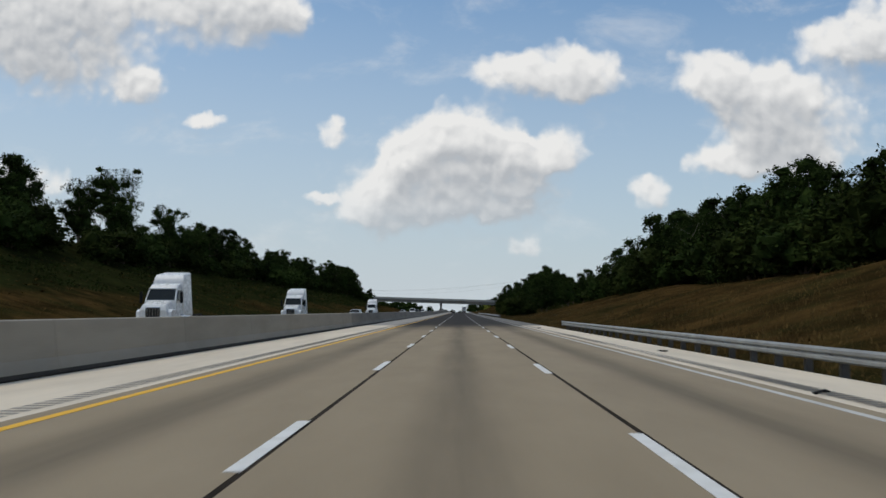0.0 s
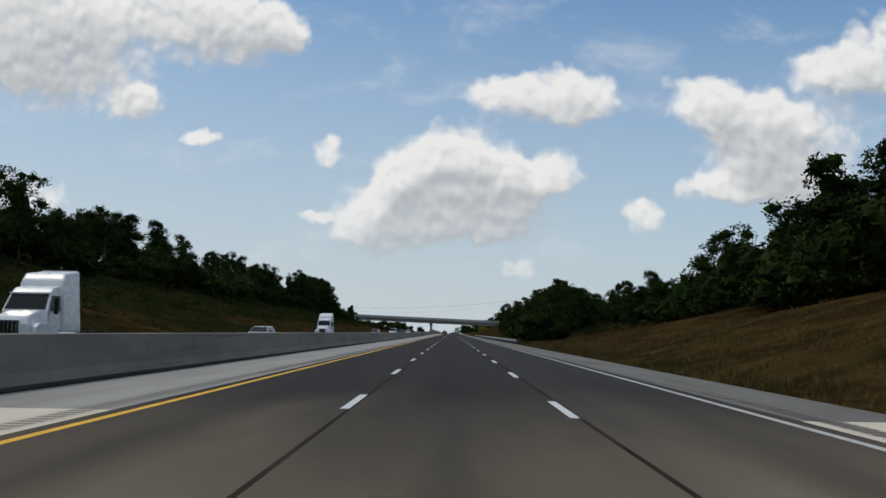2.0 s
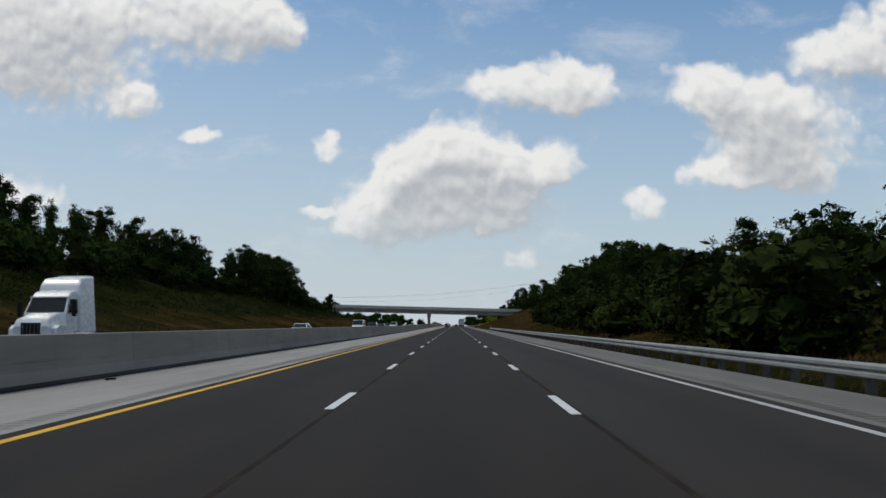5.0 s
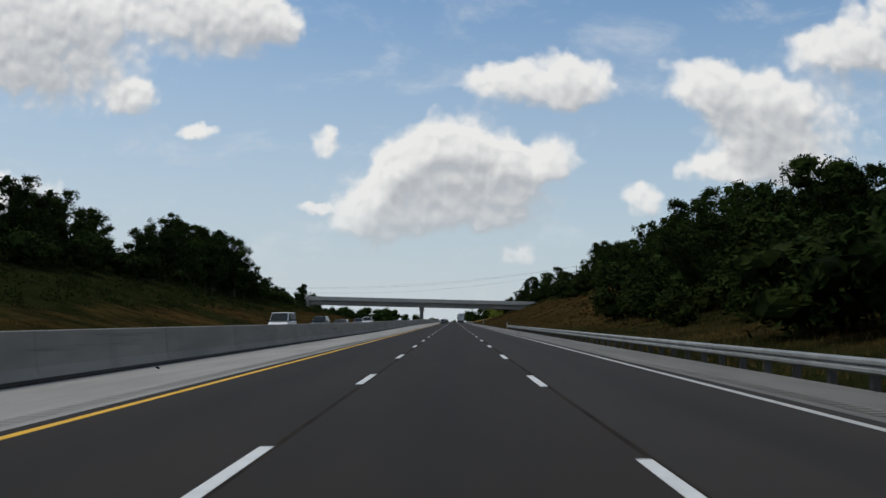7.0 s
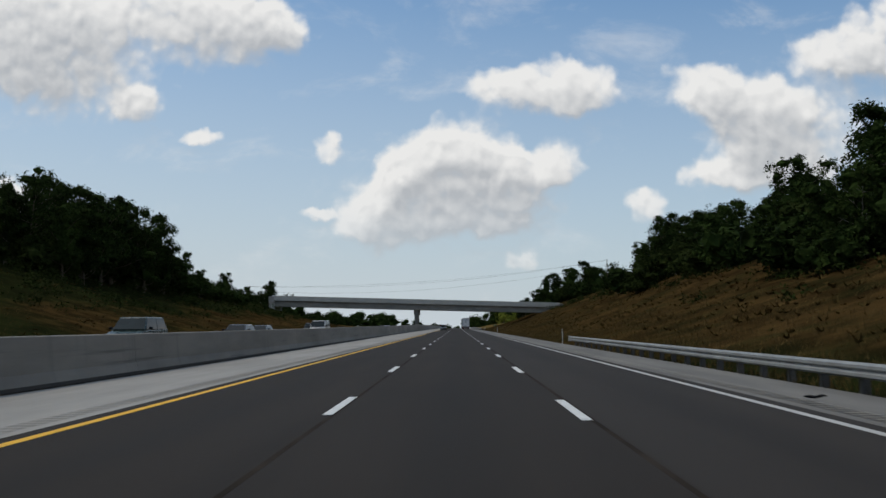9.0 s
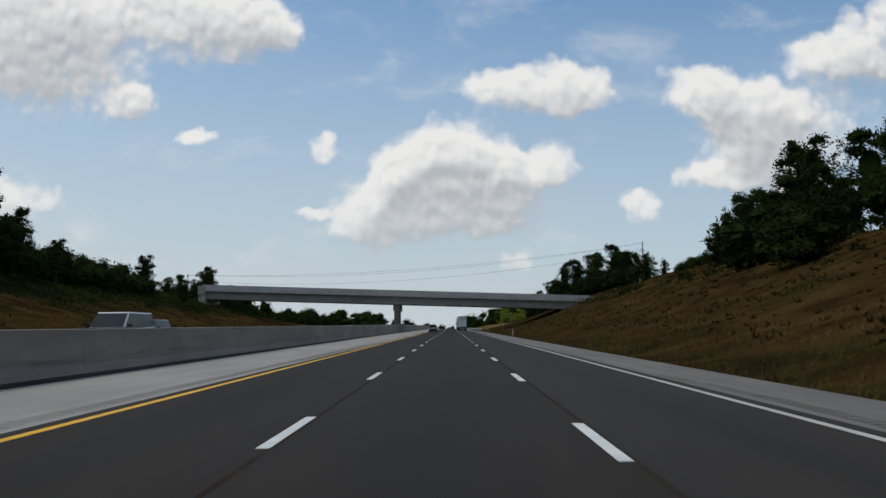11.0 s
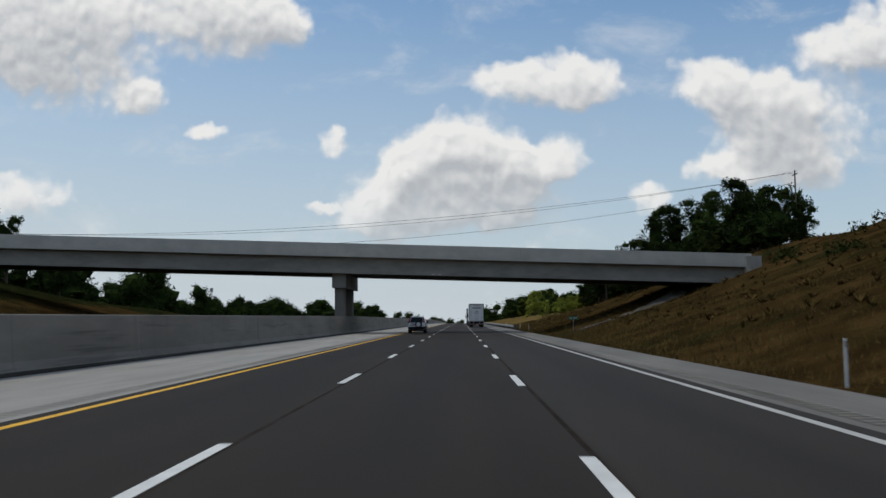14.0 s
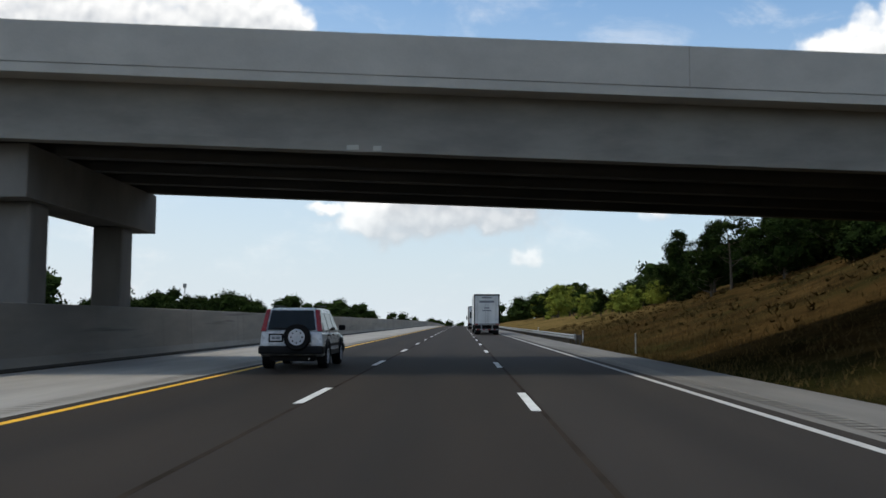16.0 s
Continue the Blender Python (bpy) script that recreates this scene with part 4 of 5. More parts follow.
M_RUBBER = material("tyre_rubber", (0.014, 0.014, 0.014), (0.008, 0.008, 0.008), 0.9, scale=6, bump=0.3, world=False, specular=0.12)
M_RIM = material("wheel_metal", (0.66, 0.66, 0.67), (0.52, 0.52, 0.53), 0.4, 0.15, scale=3, bump=0.0, world=False)
M_CHROME = material("bright_metal", (0.70, 0.70, 0.70), (0.55, 0.55, 0.55), 0.2, 0.9, scale=3, bump=0.0, world=False)
M_GLASS = material("tinted_window", (0.022, 0.027, 0.03), (0.015, 0.018, 0.02), 0.10, scale=2, bump=0.0, world=False, specular=0.12)
M_RED = material("red_lamp_lens", (0.30, 0.012, 0.014), (0.20, 0.008, 0.010), 0.25, scale=4, bump=0.0, world=False)
M_LENS = material("clear_lamp_lens", (0.75, 0.76, 0.78), (0.55, 0.55, 0.57), 0.1, scale=4, bump=0.0, world=False)
M_BAR = material("printed_bar", (0.22, 0.23, 0.26), (0.16, 0.17, 0.19), 0.6, scale=6, bump=0.0, world=False)
M_PLATE = material("plate_face", (0.62, 0.63, 0.64), (0.5, 0.5, 0.5), 0.5, scale=6, bump=0.0, world=False)
M_WOODPOST = material("utility_pole_wood", (0.12, 0.09, 0.065), (0.06, 0.05, 0.04), 0.9, scale=2, fine=14, stretch=(4, 4, 0.5))
M_SIGN = material("green_sign_face", (0.008, 0.11, 0.055), (0.006, 0.08, 0.04), 0.7, scale=4, bump=0.0, specular=0.1)


def lamp_on(name, colour, strength):
    m = bpy.data.materials.new(name)
    m.use_nodes = True
    b = m.node_tree.nodes["Principled BSDF"]
    b.inputs["Base Color"].default_value = (0.8, 0.8, 0.8, 1)
    b.inputs["Emission Color"].default_value = (*colour, 1)
    b.inputs["Emission Strength"].default_value = strength
    return m


M_HEADLAMP_ON = lamp_on("lit_headlamp", (1.0, 0.98, 0.92), 6.0)


def prism(profile, half, top_half=None, z_low=None, z_high=None, bevel=0.0):
    """A side profile of (y, z) points, carried across from -half to half, narrowing to top_half at z_high."""
    bm = bmesh.new()

    def width(z):
        if top_half is None:
            return half
        s = min(max((z - z_low) / (z_high - z_low), 0), 1)
        return half + (top_half - half) * s

    left = [bm.verts.new((-width(z), y, z)) for y, z in profile]
    right = [bm.verts.new((width(z), y, z)) for y, z in profile]
    n = len(profile)
    for k in range(n):
        bm.faces.new((left[k], left[(k + 1) % n], right[(k + 1) % n], right[k]))
    bm.faces.new(left[::-1])
    bm.faces.new(right)
    bmesh.ops.recalc_face_normals(bm, faces=bm.faces)
    if bevel:
        es = [e for e in bm.edges if e.calc_face_angle(0) > 0.5]
        bmesh.ops.bevel(bm, geom=es, offset=bevel, segments=2, affect="EDGES", profile=0.6)
    return bm


def quad_panel(corners, depth=0.012):
    """A thin pane through four corners, pushed out by depth."""
    c = [Vector(p) for p in corners]
    n = (c[1] - c[0]).cross(c[3] - c[0]).normalized() * depth
    bm = bmesh.new()
    a, b = [bm.verts.new(p - n * 0.5) for p in c], [bm.verts.new(p + n) for p in c]
    for k in range(4):
        bm.faces.new((a[k], a[(k + 1) % 4], b[(k + 1) % 4], b[k]))
    bm.faces.new(b)
    bm.faces.new(a[::-1])
    bmesh.ops.recalc_face_normals(bm, faces=bm.faces)
    return bm


def lathe_x(profile, sides=20, caps=True):
    """A body of revolution about the x axis from (x, radius) points."""
    bm = bmesh.new()
    rings = [[bm.verts.new((x, r * math.cos(k * 2 * math.pi / sides), r * math.sin(k * 2 * math.pi / sides))) for k in range(sides)] for x, r in profile]
    for a, b in zip(rings, rings[1:]):
        for k in range(sides):
            bm.faces.new((a[k], a[(k + 1) % sides], b[(k + 1) % sides], b[k]))
    if caps:
        bm.faces.new(rings[0][::-1])
        bm.faces.new(rings[-1])
    bmesh.ops.recalc_face_normals(bm, faces=bm.faces)
    return bm


def add_wheel(owner, x, y, r, w, name="wheel", axis_turn=None, rim_mat=None):
    """A tyre with a dished rim and holes; its outer side looks along +x or, if x is negative, -x."""
    s = 1 if x > 0 else -1
    hub = new(name)
    hub.parent = owner
    hub.matrix_basis = axis_turn or pose(x, y, r, 0, 0, 0 if s > 0 else 180)
    h = w / 2
    part("tyre", lathe_x([(-h, r * 0.62), (-h, r * 0.93), (-h * 0.7, r), (h * 0.7, r), (h, r * 0.93), (h * 0.92, r * 0.62), (h * 0.6, r * 0.60)], 26, caps=False), M_RUBBER, hub)
    rim = part("rim", lathe_x([(-h * 0.5, r * 0.6), (h * 0.9, r * 0.62), (h * 0.98, r * 0.56), (h * 0.78, r * 0.50), (h * 0.84, r * 0.30), (h * 0.80, r * 0.20), (h * 1.0, r * 0.16), (h * 1.0, r * 0.02)], 24), rim_mat or M_RIM, hub, "metal wheel rim")
    bm = bmesh.new()
    for k in range(8):
        a = k * math.pi / 4
        bmesh.ops.create_cube(bm, size=1.0, matrix=Matrix.Translation((h * 0.80, r * 0.42 * math.cos(a), r * 0.43 * math.sin(a))) @ Matrix.Rotation(a, 4, "X") @ Matrix.Diagonal((0.03, r * 0.09, r * 0.11, 1)))
    part("vent_holes", bm, M_BLACK, rim)
    return hub


def make_car(name, at, turn, body_mat, label, L=4.6, W=1.8, H=1.45, hood=0.95, belt=0.98, nose=0.55, screen=(0.22, 0.40), rear=(0.88, 0.97), roof_w=0.62, lit=False, group="oncoming traffic", category="car"):
    """A road car with its front towards +y. screen and rear: where the windscreen and the back glass start and end, from front to back."""
    car = thing(name, at, turn, label=label, category=category, group=group)
    f = L / 2

    def along(s):
        return f - s * L

    r = 0.33 if H < 1.6 else 0.37
    prof = [(f, 0.32), (f + 0.02, nose), (f - 0.18, nose + 0.16), (along(screen[0]) - 0.02, hood), (along(rear[1]), belt), (-f + 0.03, belt - 0.08), (-f - 0.01, 0.55), (-f + 0.04, 0.30), (-f + 0.4, 0.24), (f - 0.4, 0.24)]
    part("body", prism(prof, W / 2, W / 2 - 0.05, 0.6, belt, 0.04), body_mat, car, smooth=False)
    hb, ht = W / 2 - 0.06, roof_w
    y0, y1, y2, y3 = along(screen[0]), along(screen[1]), along(rear[0]), along(rear[1])
    part("cabin", prism([(y0, belt - 0.04), (y1, H), (y2, H), (y3, belt - 0.04)], hb, ht, belt, H, 0.06), body_mat, car)

    def at_side(y, z, s, out=0.004):
        k = (z - belt) / (H - belt)
        return (s * (hb + (ht - hb) * k + out), y, z)

    zb, zt = belt + 0.01, H - 0.06
    k0, k1 = (zb - belt) / (H - belt), (zt - belt) / (H - belt)
    a0, a1 = y0 + (y1 - y0) * k0, y0 + (y1 - y0) * k1
    b0, b1 = y3 + (y2 - y3) * k0, y3 + (y2 - y3) * k1
    wb, wt = hb - 0.06, ht - 0.03
    part("windscreen", quad_panel([(-wb, a0 + 0.01, zb), (wb, a0 + 0.01, zb), (wt, a1 + 0.01, zt), (-wt, a1 + 0.01, zt)][::-1]), M_GLASS, car)
    part("back_window", quad_panel([(-wb, b0 - 0.01, zb), (wb, b0 - 0.01, zb), (wt, b1 - 0.01, zt), (-wt, b1 - 0.01, zt)]), M_GLASS, car)
    split = (a1 + b1) / 2 + 0.05
    for s in (-1, 1):
        for p, q, pt, qt in ((a0 - 0.16, split + 0.03, a1 - 0.08, split + 0.03), (split - 0.03, b0 + 0.16, split - 0.03, b1 + 0.08)):
            c = [at_side(p, zb, s), at_side(q, zb, s), at_side(qt, zt, s), at_side(pt, zt, s)]
            part("side_window", quad_panel(c if s < 0 else c[::-1]), M_GLASS, car)
        part("mirror", box_bm(s * (W / 2 + 0.10) - 0.09, s * (W / 2 + 0.10) + 0.09, a0 - 0.42, a0 - 0.28, belt, belt + 0.14, 0.03), M_BLACK, car)
        part("headlamp", box_bm(s * (W / 2 - 0.26) - 0.18, s * (W / 2 - 0.26) + 0.18, f - 0.12, f + 0.03, nose + 0.0, nose + 0.13, 0.03), M_HEADLAMP_ON if lit else M_LENS, car, "lit headlamp" if lit else "")
        part("tail_lamp", box_bm(s * (W / 2 - 0.16) - 0.12, s * (W / 2 - 0.16) + 0.12, -f - 0.03, -f + 0.08, 0.66, 0.86, 0.02), M_RED, car)
        for y in (f - 0.85, -f + 0.85):
            add_wheel(car, s * (W / 2 - 0.09), y, r, 0.2)
    part("grille", box_bm(-0.42, 0.42, f - 0.04, f + 0.035, nose - 0.06, nose + 0.09, 0.01), M_BLACK, car)
    part("front_bumper", box_bm(-W / 2 + 0.05, W / 2 - 0.05, f - 0.10, f + 0.06, 0.30, 0.47, 0.04), M_BLACK, car)
    part("rear_bumper", box_bm(-W / 2 + 0.05, W / 2 - 0.05, -f - 0.06, -f + 0.10, 0.32, 0.52, 0.04), M_BLACK, car)
    return car


def make_suv(at, turn=0.0):
    """Boxy compact off-roader seen from behind, with a spare wheel on its tailgate."""
    car = thing("suv", at, turn, label="silver compact off-roader with rear spare wheel and black bumpers", category="suv", group="traffic ahead")
    L, W, H = 4.25, 1.75, 1.68
    f = L / 2
    belt = 1.02
    prof = [(f, 0.42), (f + 0.02, 0.72), (f - 0.12, 0.86), (f - 1.05, 0.99), (-f + 0.02, belt), (-f, 0.62), (-f + 0.02, 0.40), (-f + 0.4, 0.34), (f - 0.4, 0.34)]
    part("body", prism(prof, W / 2, W / 2 - 0.04, 0.7, belt, 0.07), M_SILVER, car)
    hb, ht = W / 2 - 0.04, 0.64
    y0, y1, y2, y3 = f - 1.0, f - 1.75, -f + 0.20, -f + 0.03
    part("cabin", prism([(y0, belt - 0.05), (y1, H - 0.03), (y1 - 0.5, H), (y2 + 0.3, H), (y2, H - 0.04), (y3, belt - 0.05)], hb, ht, belt, H, 0.07), M_SILVER, car)

    def side(y, z, s, out=0.006):
        return (s * (hb + (ht - hb) * (z - belt) / (H - belt) + out), y, z)

    zb, zt = belt + 0.03, H - 0.14
    for s in (-1, 1):
        for p, q, pt, qt in ((y0 - 0.28, -0.02, y1 - 0.02, -0.02), (-0.10, -0.92, -0.10, -0.95), (-1.02, y3 + 0.30, -1.04, y2 + 0.24)):
            c = [side(p, zb, s), side(q, zb, s), side(qt, zt, s), side(pt, zt, s)]
            part("side_window", quad_panel(c if s < 0 else c[::-1]), M_GLASS, car)
        # tall red lamps beside the back window
        yb, yt = y3 - 0.006, y2 - 0.03
        part("tail_lamp", quad_panel([(s * 0.70, yb, zb - 0.02), (s * 0.83, yb, zb - 0.02), (s * 0.715, yt, zt + 0.08), (s * 0.615, yt, zt + 0.08)] if s > 0 else [(s * 0.83, yb, zb - 0.02), (s * 0.70, yb, zb - 0.02), (s * 0.615, yt, zt + 0.08), (s * 0.715, yt, zt + 0.08)], 0.03), M_RED, car)
        part("lower_lamp", quad_panel([(s * 0.835, y3 - 0.02, zb - 0.02), (s * 0.835, y3 + 0.16, zb - 0.02), (s * 0.725, y2 + 0.14, zt + 0.08), (s * 0.725, y2 - 0.01, zt + 0.08)][:: (1 if s < 0 else -1)], 0.012), M_RED, car)
        part("roof_rail", tube_bm([(s * 0.60, y2 + 0.22, H - 0.02), (s * 0.60, y2 + 0.30, H + 0.05), (s * 0.60, 0, H + 0.065), (s * 0.60, y1 - 0.4, H + 0.05), (s * 0.60, y1 - 0.3, H - 0.02)], 0.018, 6), M_BLACK, car)
        part("mirror", box_bm(s * (W / 2 + 0.11) - 0.10, s * (W / 2 + 0.11) + 0.10, y0 - 0.42, y0 - 0.30, belt + 0.02, belt + 0.18, 0.04), M_BLACK, car)
        part("sill_cladding", box_bm(s * (W / 2 - 0.01) - 0.03, s * (W / 2 - 0.01) + 0.03, -f + 1.15, f - 1.2, 0.36, 0.50, 0.015), M_BLACK, car)
        part("door_trim", box_bm(s * (W / 2 - 0.005) - 0.02, s * (W / 2 - 0.005) + 0.02, -f + 1.15, f - 1.2, 0.60, 0.68, 0.01), M_BLACK, car)
        for dy in (-0.05, -0.98):
            part("door_handle", box_bm(s * (W / 2 - 0.01) - 0.02, s * (W / 2 - 0.01) + 0.02, dy - 0.22, dy - 0.06, 0.90, 0.94, 0.008), M_BLACK, car)
        for y in (f - 0.82, -f + 0.78):
            bm = bmesh.new()
            pts = [(0, y + 0.43 * math.cos(a), 0.36 + 0.43 * math.sin(a)) for a in [math.pi * k / 10 for k in range(11)]]
            tube_bm([(s * (W / 2 - 0.0), p[1], p[2]) for p in pts], 0.035, 6, bm)
            part("arch_flare", bm, M_BLACK, car)
            part("wheel_well", lathe_x([(-0.12, 0.40), (0.115, 0.40)], 20), M_BLACK, car, at=(s * (W / 2 - 0.11), y, 0.40))
            add_wheel(car, s * (W / 2 - 0.08), y, 0.345, 0.21)
    part("back_window", quad_panel([(-0.66, y3 - 0.008, zb + 0.02), (0.66, y3 - 0.008, zb + 0.02), (0.57, y2 - 0.035, zt + 0.06), (-0.57, y2 - 0.035, zt + 0.06)], 0.02), M_GLASS, car)
    part("rear_wiper", tube_bm([(-0.05, y3 - 0.04, zb + 0.05), (-0.50, y3 - 0.04, zb + 0.08)], 0.014, 5), M_BLACK, car)
    part("windscreen", quad_panel([(-0.74, y0 + 0.0, zb), (0.74, y0 + 0.0, zb), (0.64, y1 + 0.10, zt), (-0.64, y1 + 0.10, zt)][::-1], 0.03), M_GLASS, car)
    part("rear_bumper", box_bm(-W / 2 - 0.01, W / 2 + 0.01, -f - 0.13, -f + 0.35, 0.42, 0.64, 0.06), M_BLACK, car, "black plastic rear bumper")
    part("front_bumper", box_bm(-W / 2 - 0.01, W / 2 + 0.01, f - 0.3, f + 0.1, 0.38, 0.62, 0.06), M_BLACK, car)
    part("tailgate_trim", box_bm(-0.76, 0.76, -f - 0.03, -f + 0.03, 0.66, 0.73, 0.015), M_SILVER, car)
    plate = part("licence_plate", box_bm(-0.58, -0.26, -f - 0.035, -f + 0.01, 0.78, 0.93, 0.008), M_PLATE, car, "pale licence plate with dark bars")
    part("plate_bar", box_bm(-0.53, -0.44, -f - 0.042, -f - 0.03, 0.82, 0.89), M_BAR, plate)
    part("plate_bar", box_bm(-0.41, -0.31, -f - 0.042, -f - 0.03, 0.82, 0.89), M_BAR, plate)
    part("plate_surround", box_bm(-0.62, -0.22, -f - 0.02, -f + 0.02, 0.74, 0.97, 0.012), M_BLACK, car)
    part("plate_lamp_bar", box_bm(-0.64, -0.20, -f - 0.06, -f + 0.02, 0.97, 1.00, 0.01), M_SILVER, car)
    add_wheel(car, 1, 0, 0.36, 0.21, "spare_wheel", pose(0.18, -f - 0.13, 0.88, 0, 0, -90))
    part("exhaust", tube_bm([(0.5, -f + 0.5, 0.30), (0.5, -f - 0.05, 0.29)], 0.03, 8), M_CHROME, car)
    part("underbody", box_bm(-0.62, 0.62, -f + 0.2, f - 0.2, 0.22, 0.42, 0.03), M_BLACK, car)
    part("rear_axle", tube_bm([(-0.8, -f + 0.78, 0.33), (0.8, -f + 0.78, 0.33)], 0.05, 8), M_BLACK, car)
    return car


def make_tractor(at, turn, label, parent=None):
    """A sleeper road tractor with its front towards +y and its nose at the origin."""
    cab = thing("semi_tractor", at, turn, label=label, category="truck", group="trucks")
    hood = [(0.0, 0.55), (0.02, 1.25), (-0.12, 1.62), (-1.35, 1.92), (-1.5, 1.92), (-1.5, 0.75)]
    part("hood", prism(hood, 1.02, 0.74, 0.9, 1.9, 0.12), M_WHITECAR, cab)
    cabp = [(-1.42, 0.75), (-1.42, 1.90), (-1.98, 2.76), (-2.3, 3.04), (-3.0, 3.16), (-3.0, 0.75)]
    part("cab", prism(cabp, 1.12, 0.96, 1.8, 2.95, 0.09), M_WHITECAR, cab)
    sleeper = [(-3.01, 2.9), (-3.12, 3.45), (-3.45, 3.82), (-5.0, 4.0), (-5.05, 3.95), (-5.05, 0.85), (-3.01, 0.85)]
    part("sleeper", prism(sleeper, 1.22, 1.00, 2.6, 4.0, 0.13), M_WHITECAR, cab)
    part("windscreen", quad_panel([(-0.98, -1.46, 1.97), (0.98, -1.46, 1.97), (0.90, -1.95, 2.70), (-0.90, -1.95, 2.70)][::-1], 0.03), M_GLASS, cab)
    part("visor", box_bm(-0.98, 0.98, -2.15, -1.86, 2.72, 2.80, 0.02), M_WHITECAR, cab)
    grille = part("grille", box_bm(-0.48, 0.48, -0.10, 0.045, 0.78, 1.42, 0.05), M_BLACK, cab, "dark grille with bright bars")
    for k in range(5):
        part("grille_bar", box_bm(-0.40 + 0.19 * k, -0.36 + 0.19 * k, 0.03, 0.06, 0.82, 1.38), M_CHROME, grille)
    part("grille_frame", box_bm(-0.52, 0.52, -0.06, 0.03, 0.74, 1.46, 0.04), M_CHROME, cab)
    part("bumper", box_bm(-1.18, 1.18, -0.5, 0.10, 0.38, 0.72, 0.08), M_WHITECAR, cab)
    for s in (-1, 1):
        part("headlamp", box_bm(s * 0.80 - 0.18, s * 0.80 + 0.18, -0.28, -0.02, 0.90, 1.20, 0.06), M_LENS, cab)
        part("fender", prism([(-0.15, 0.72), (-0.2, 1.15), (-0.5, 1.32), (-1.3, 1.30), (-1.6, 1.0), (-1.6, 0.72)], 0.24, bevel=0.05), M_WHITECAR, cab, at=(s * 0.98, 0, 0))
        c = [(s * 1.115, -1.75, 1.95), (s * 1.115, -2.75, 1.90), (s * 1.06, -2.75, 2.65), (s * 1.06, -2.05, 2.65)]
        part("side_window", quad_panel(c if s < 0 else c[::-1], 0.02), M_GLASS, cab)
        part("mirror", box_bm(s * 1.42 - 0.10, s * 1.42 + 0.10, -1.72, -1.58, 1.75, 2.55, 0.04), M_BLACK, cab)
        part("mirror_arm", tube_bm([(s * 1.10, -1.7, 2.3), (s * 1.38, -1.66, 2.3)], 0.025, 5), M_BLACK, cab)
        part("fuel_tank", tube_bm([(s * 0.95, -2.4, 0.72), (s * 0.95, -4.3, 0.72)], 0.32, 14), M_CHROME, cab)
        part("frame_rail", box_bm(s * 0.45 - 0.05, s * 0.45 + 0.05, -7.6, -0.6, 0.75, 1.02), M_BLACK, cab)
        add_wheel(cab, s * 1.05, -0.95, 0.50, 0.30)
        for y in (-5.9, -7.15):
            add_wheel(cab, s * 0.95, y, 0.50, 0.55)
    part("fifth_wheel", box_bm(-0.5, 0.5, -7.0, -6.1, 1.02, 1.18, 0.04), M_BLACK, cab)
    part("air_horn", tube_bm([(-1.0, -2.9, 4.0), (-1.0, -2.9, 4.1)], 0.03, 6), M_CHROME, cab)
    return cab


def make_trailer(at, label):
    """A box trailer seen from behind, its rear face at y = 0, driving towards +y."""
    tr = thing("box_trailer", at, 0, label=label, category="trailer", group="trucks")
    part("box", box_bm(-1.3, 1.3, 0.03, 15.8, 1.15, 4.12, 0.03), M_TRAILER, tr)
    part("rear_frame", box_bm(-1.3, -1.2, -0.03, 0.10, 1.12, 4.12, 0.01), M_BLACK, tr)
    part("rear_frame", box_bm(1.2, 1.3, -0.03, 0.10, 1.12, 4.12, 0.01), M_BLACK, tr)
    part("rear_frame", box_bm(-1.19, 1.19, -0.03, 0.10, 3.98, 4.12, 0.01), M_BLACK, tr, "dark header over the doors")
    part("rear_sill", box_bm(-1.3, 1.3, -0.05, 0.12, 0.98, 1.14, 0.01), M_STEEL, tr)
    for s in (-1, 1):
        d = part("rear_door", box_bm(s * 0.60 - 0.585, s * 0.60 + 0.585, -0.01, 0.06, 1.16, 3.96, 0.008), M_TRAILER, tr)
        for o in (0.12, 0.92):
            part("lock_rod", tube_bm([(s * o, -0.03, 1.18), (s * o, -0.03, 3.9)], 0.014, 5), M_STEEL, d)
        part("tail_lamp", box_bm(s * 1.05 - 0.16, s * 1.05 + 0.16, -0.08, -0.04, 1.02, 1.11, 0.01), M_RED, tr)
        part("mud_flap", box_bm(s * 0.92 - 0.30, s * 0.92 + 0.30, 0.45, 0.47, 0.18, 0.95), M_BLACK, tr)
        part("bumper_upright", box_bm(s * 0.55 - 0.05, s * 0.55 + 0.05, 0.0, 0.08, 0.55, 1.0), M_STEEL, tr)
        for y in (1.3, 2.55):
            add_wheel(tr, s * 0.95, y, 0.50, 0.55)
        part("landing_leg", box_bm(s * 0.8 - 0.06, s * 0.8 + 0.06, 11.5, 11.62, 0.45, 1.15), M_BLACK, tr)
    part("underride_bar", box_bm(-1.15, 1.15, -0.02, 0.08, 0.48, 0.60, 0.01), M_STEEL, tr, "pale striped underride bar")
    for k in range(4):
        part("red_stripe", box_bm(-1.0 + 0.56 * k, -0.72 + 0.56 * k, -0.028, -0.018, 0.50, 0.58), M_RED, tr)
    # printed lines on the doors, drawn as bars
    for z, w, h in ((3.76, 1.0, 0.14), (3.36, 1.5, 0.22), (2.72, 0.5, 0.12), (2.45, 0.9, 0.10)):
        part("lettering_bar", box_bm(-w / 2, w / 2, -0.016, -0.008, z - h / 2, z + h / 2), M_BAR, tr, "grey bar of lettering")
    part("axle_beam", box_bm(-0.7, 0.7, 1.0, 3.0, 0.5, 1.15), M_BLACK, tr)
    return tr


# traffic going the same way
make_suv((-3.85, 556.2, road_z(556)))
make_trailer((3.35, 619.5, road_z(620)), "white box trailer seen from behind with grey lettering bars")
make_tractor((3.35, 641.5, road_z(640)), 0, "white road tractor pulling the nearer box trailer")
make_trailer((3.3, 690.0, road_z(690)), "farther white box trailer in the outer lane")
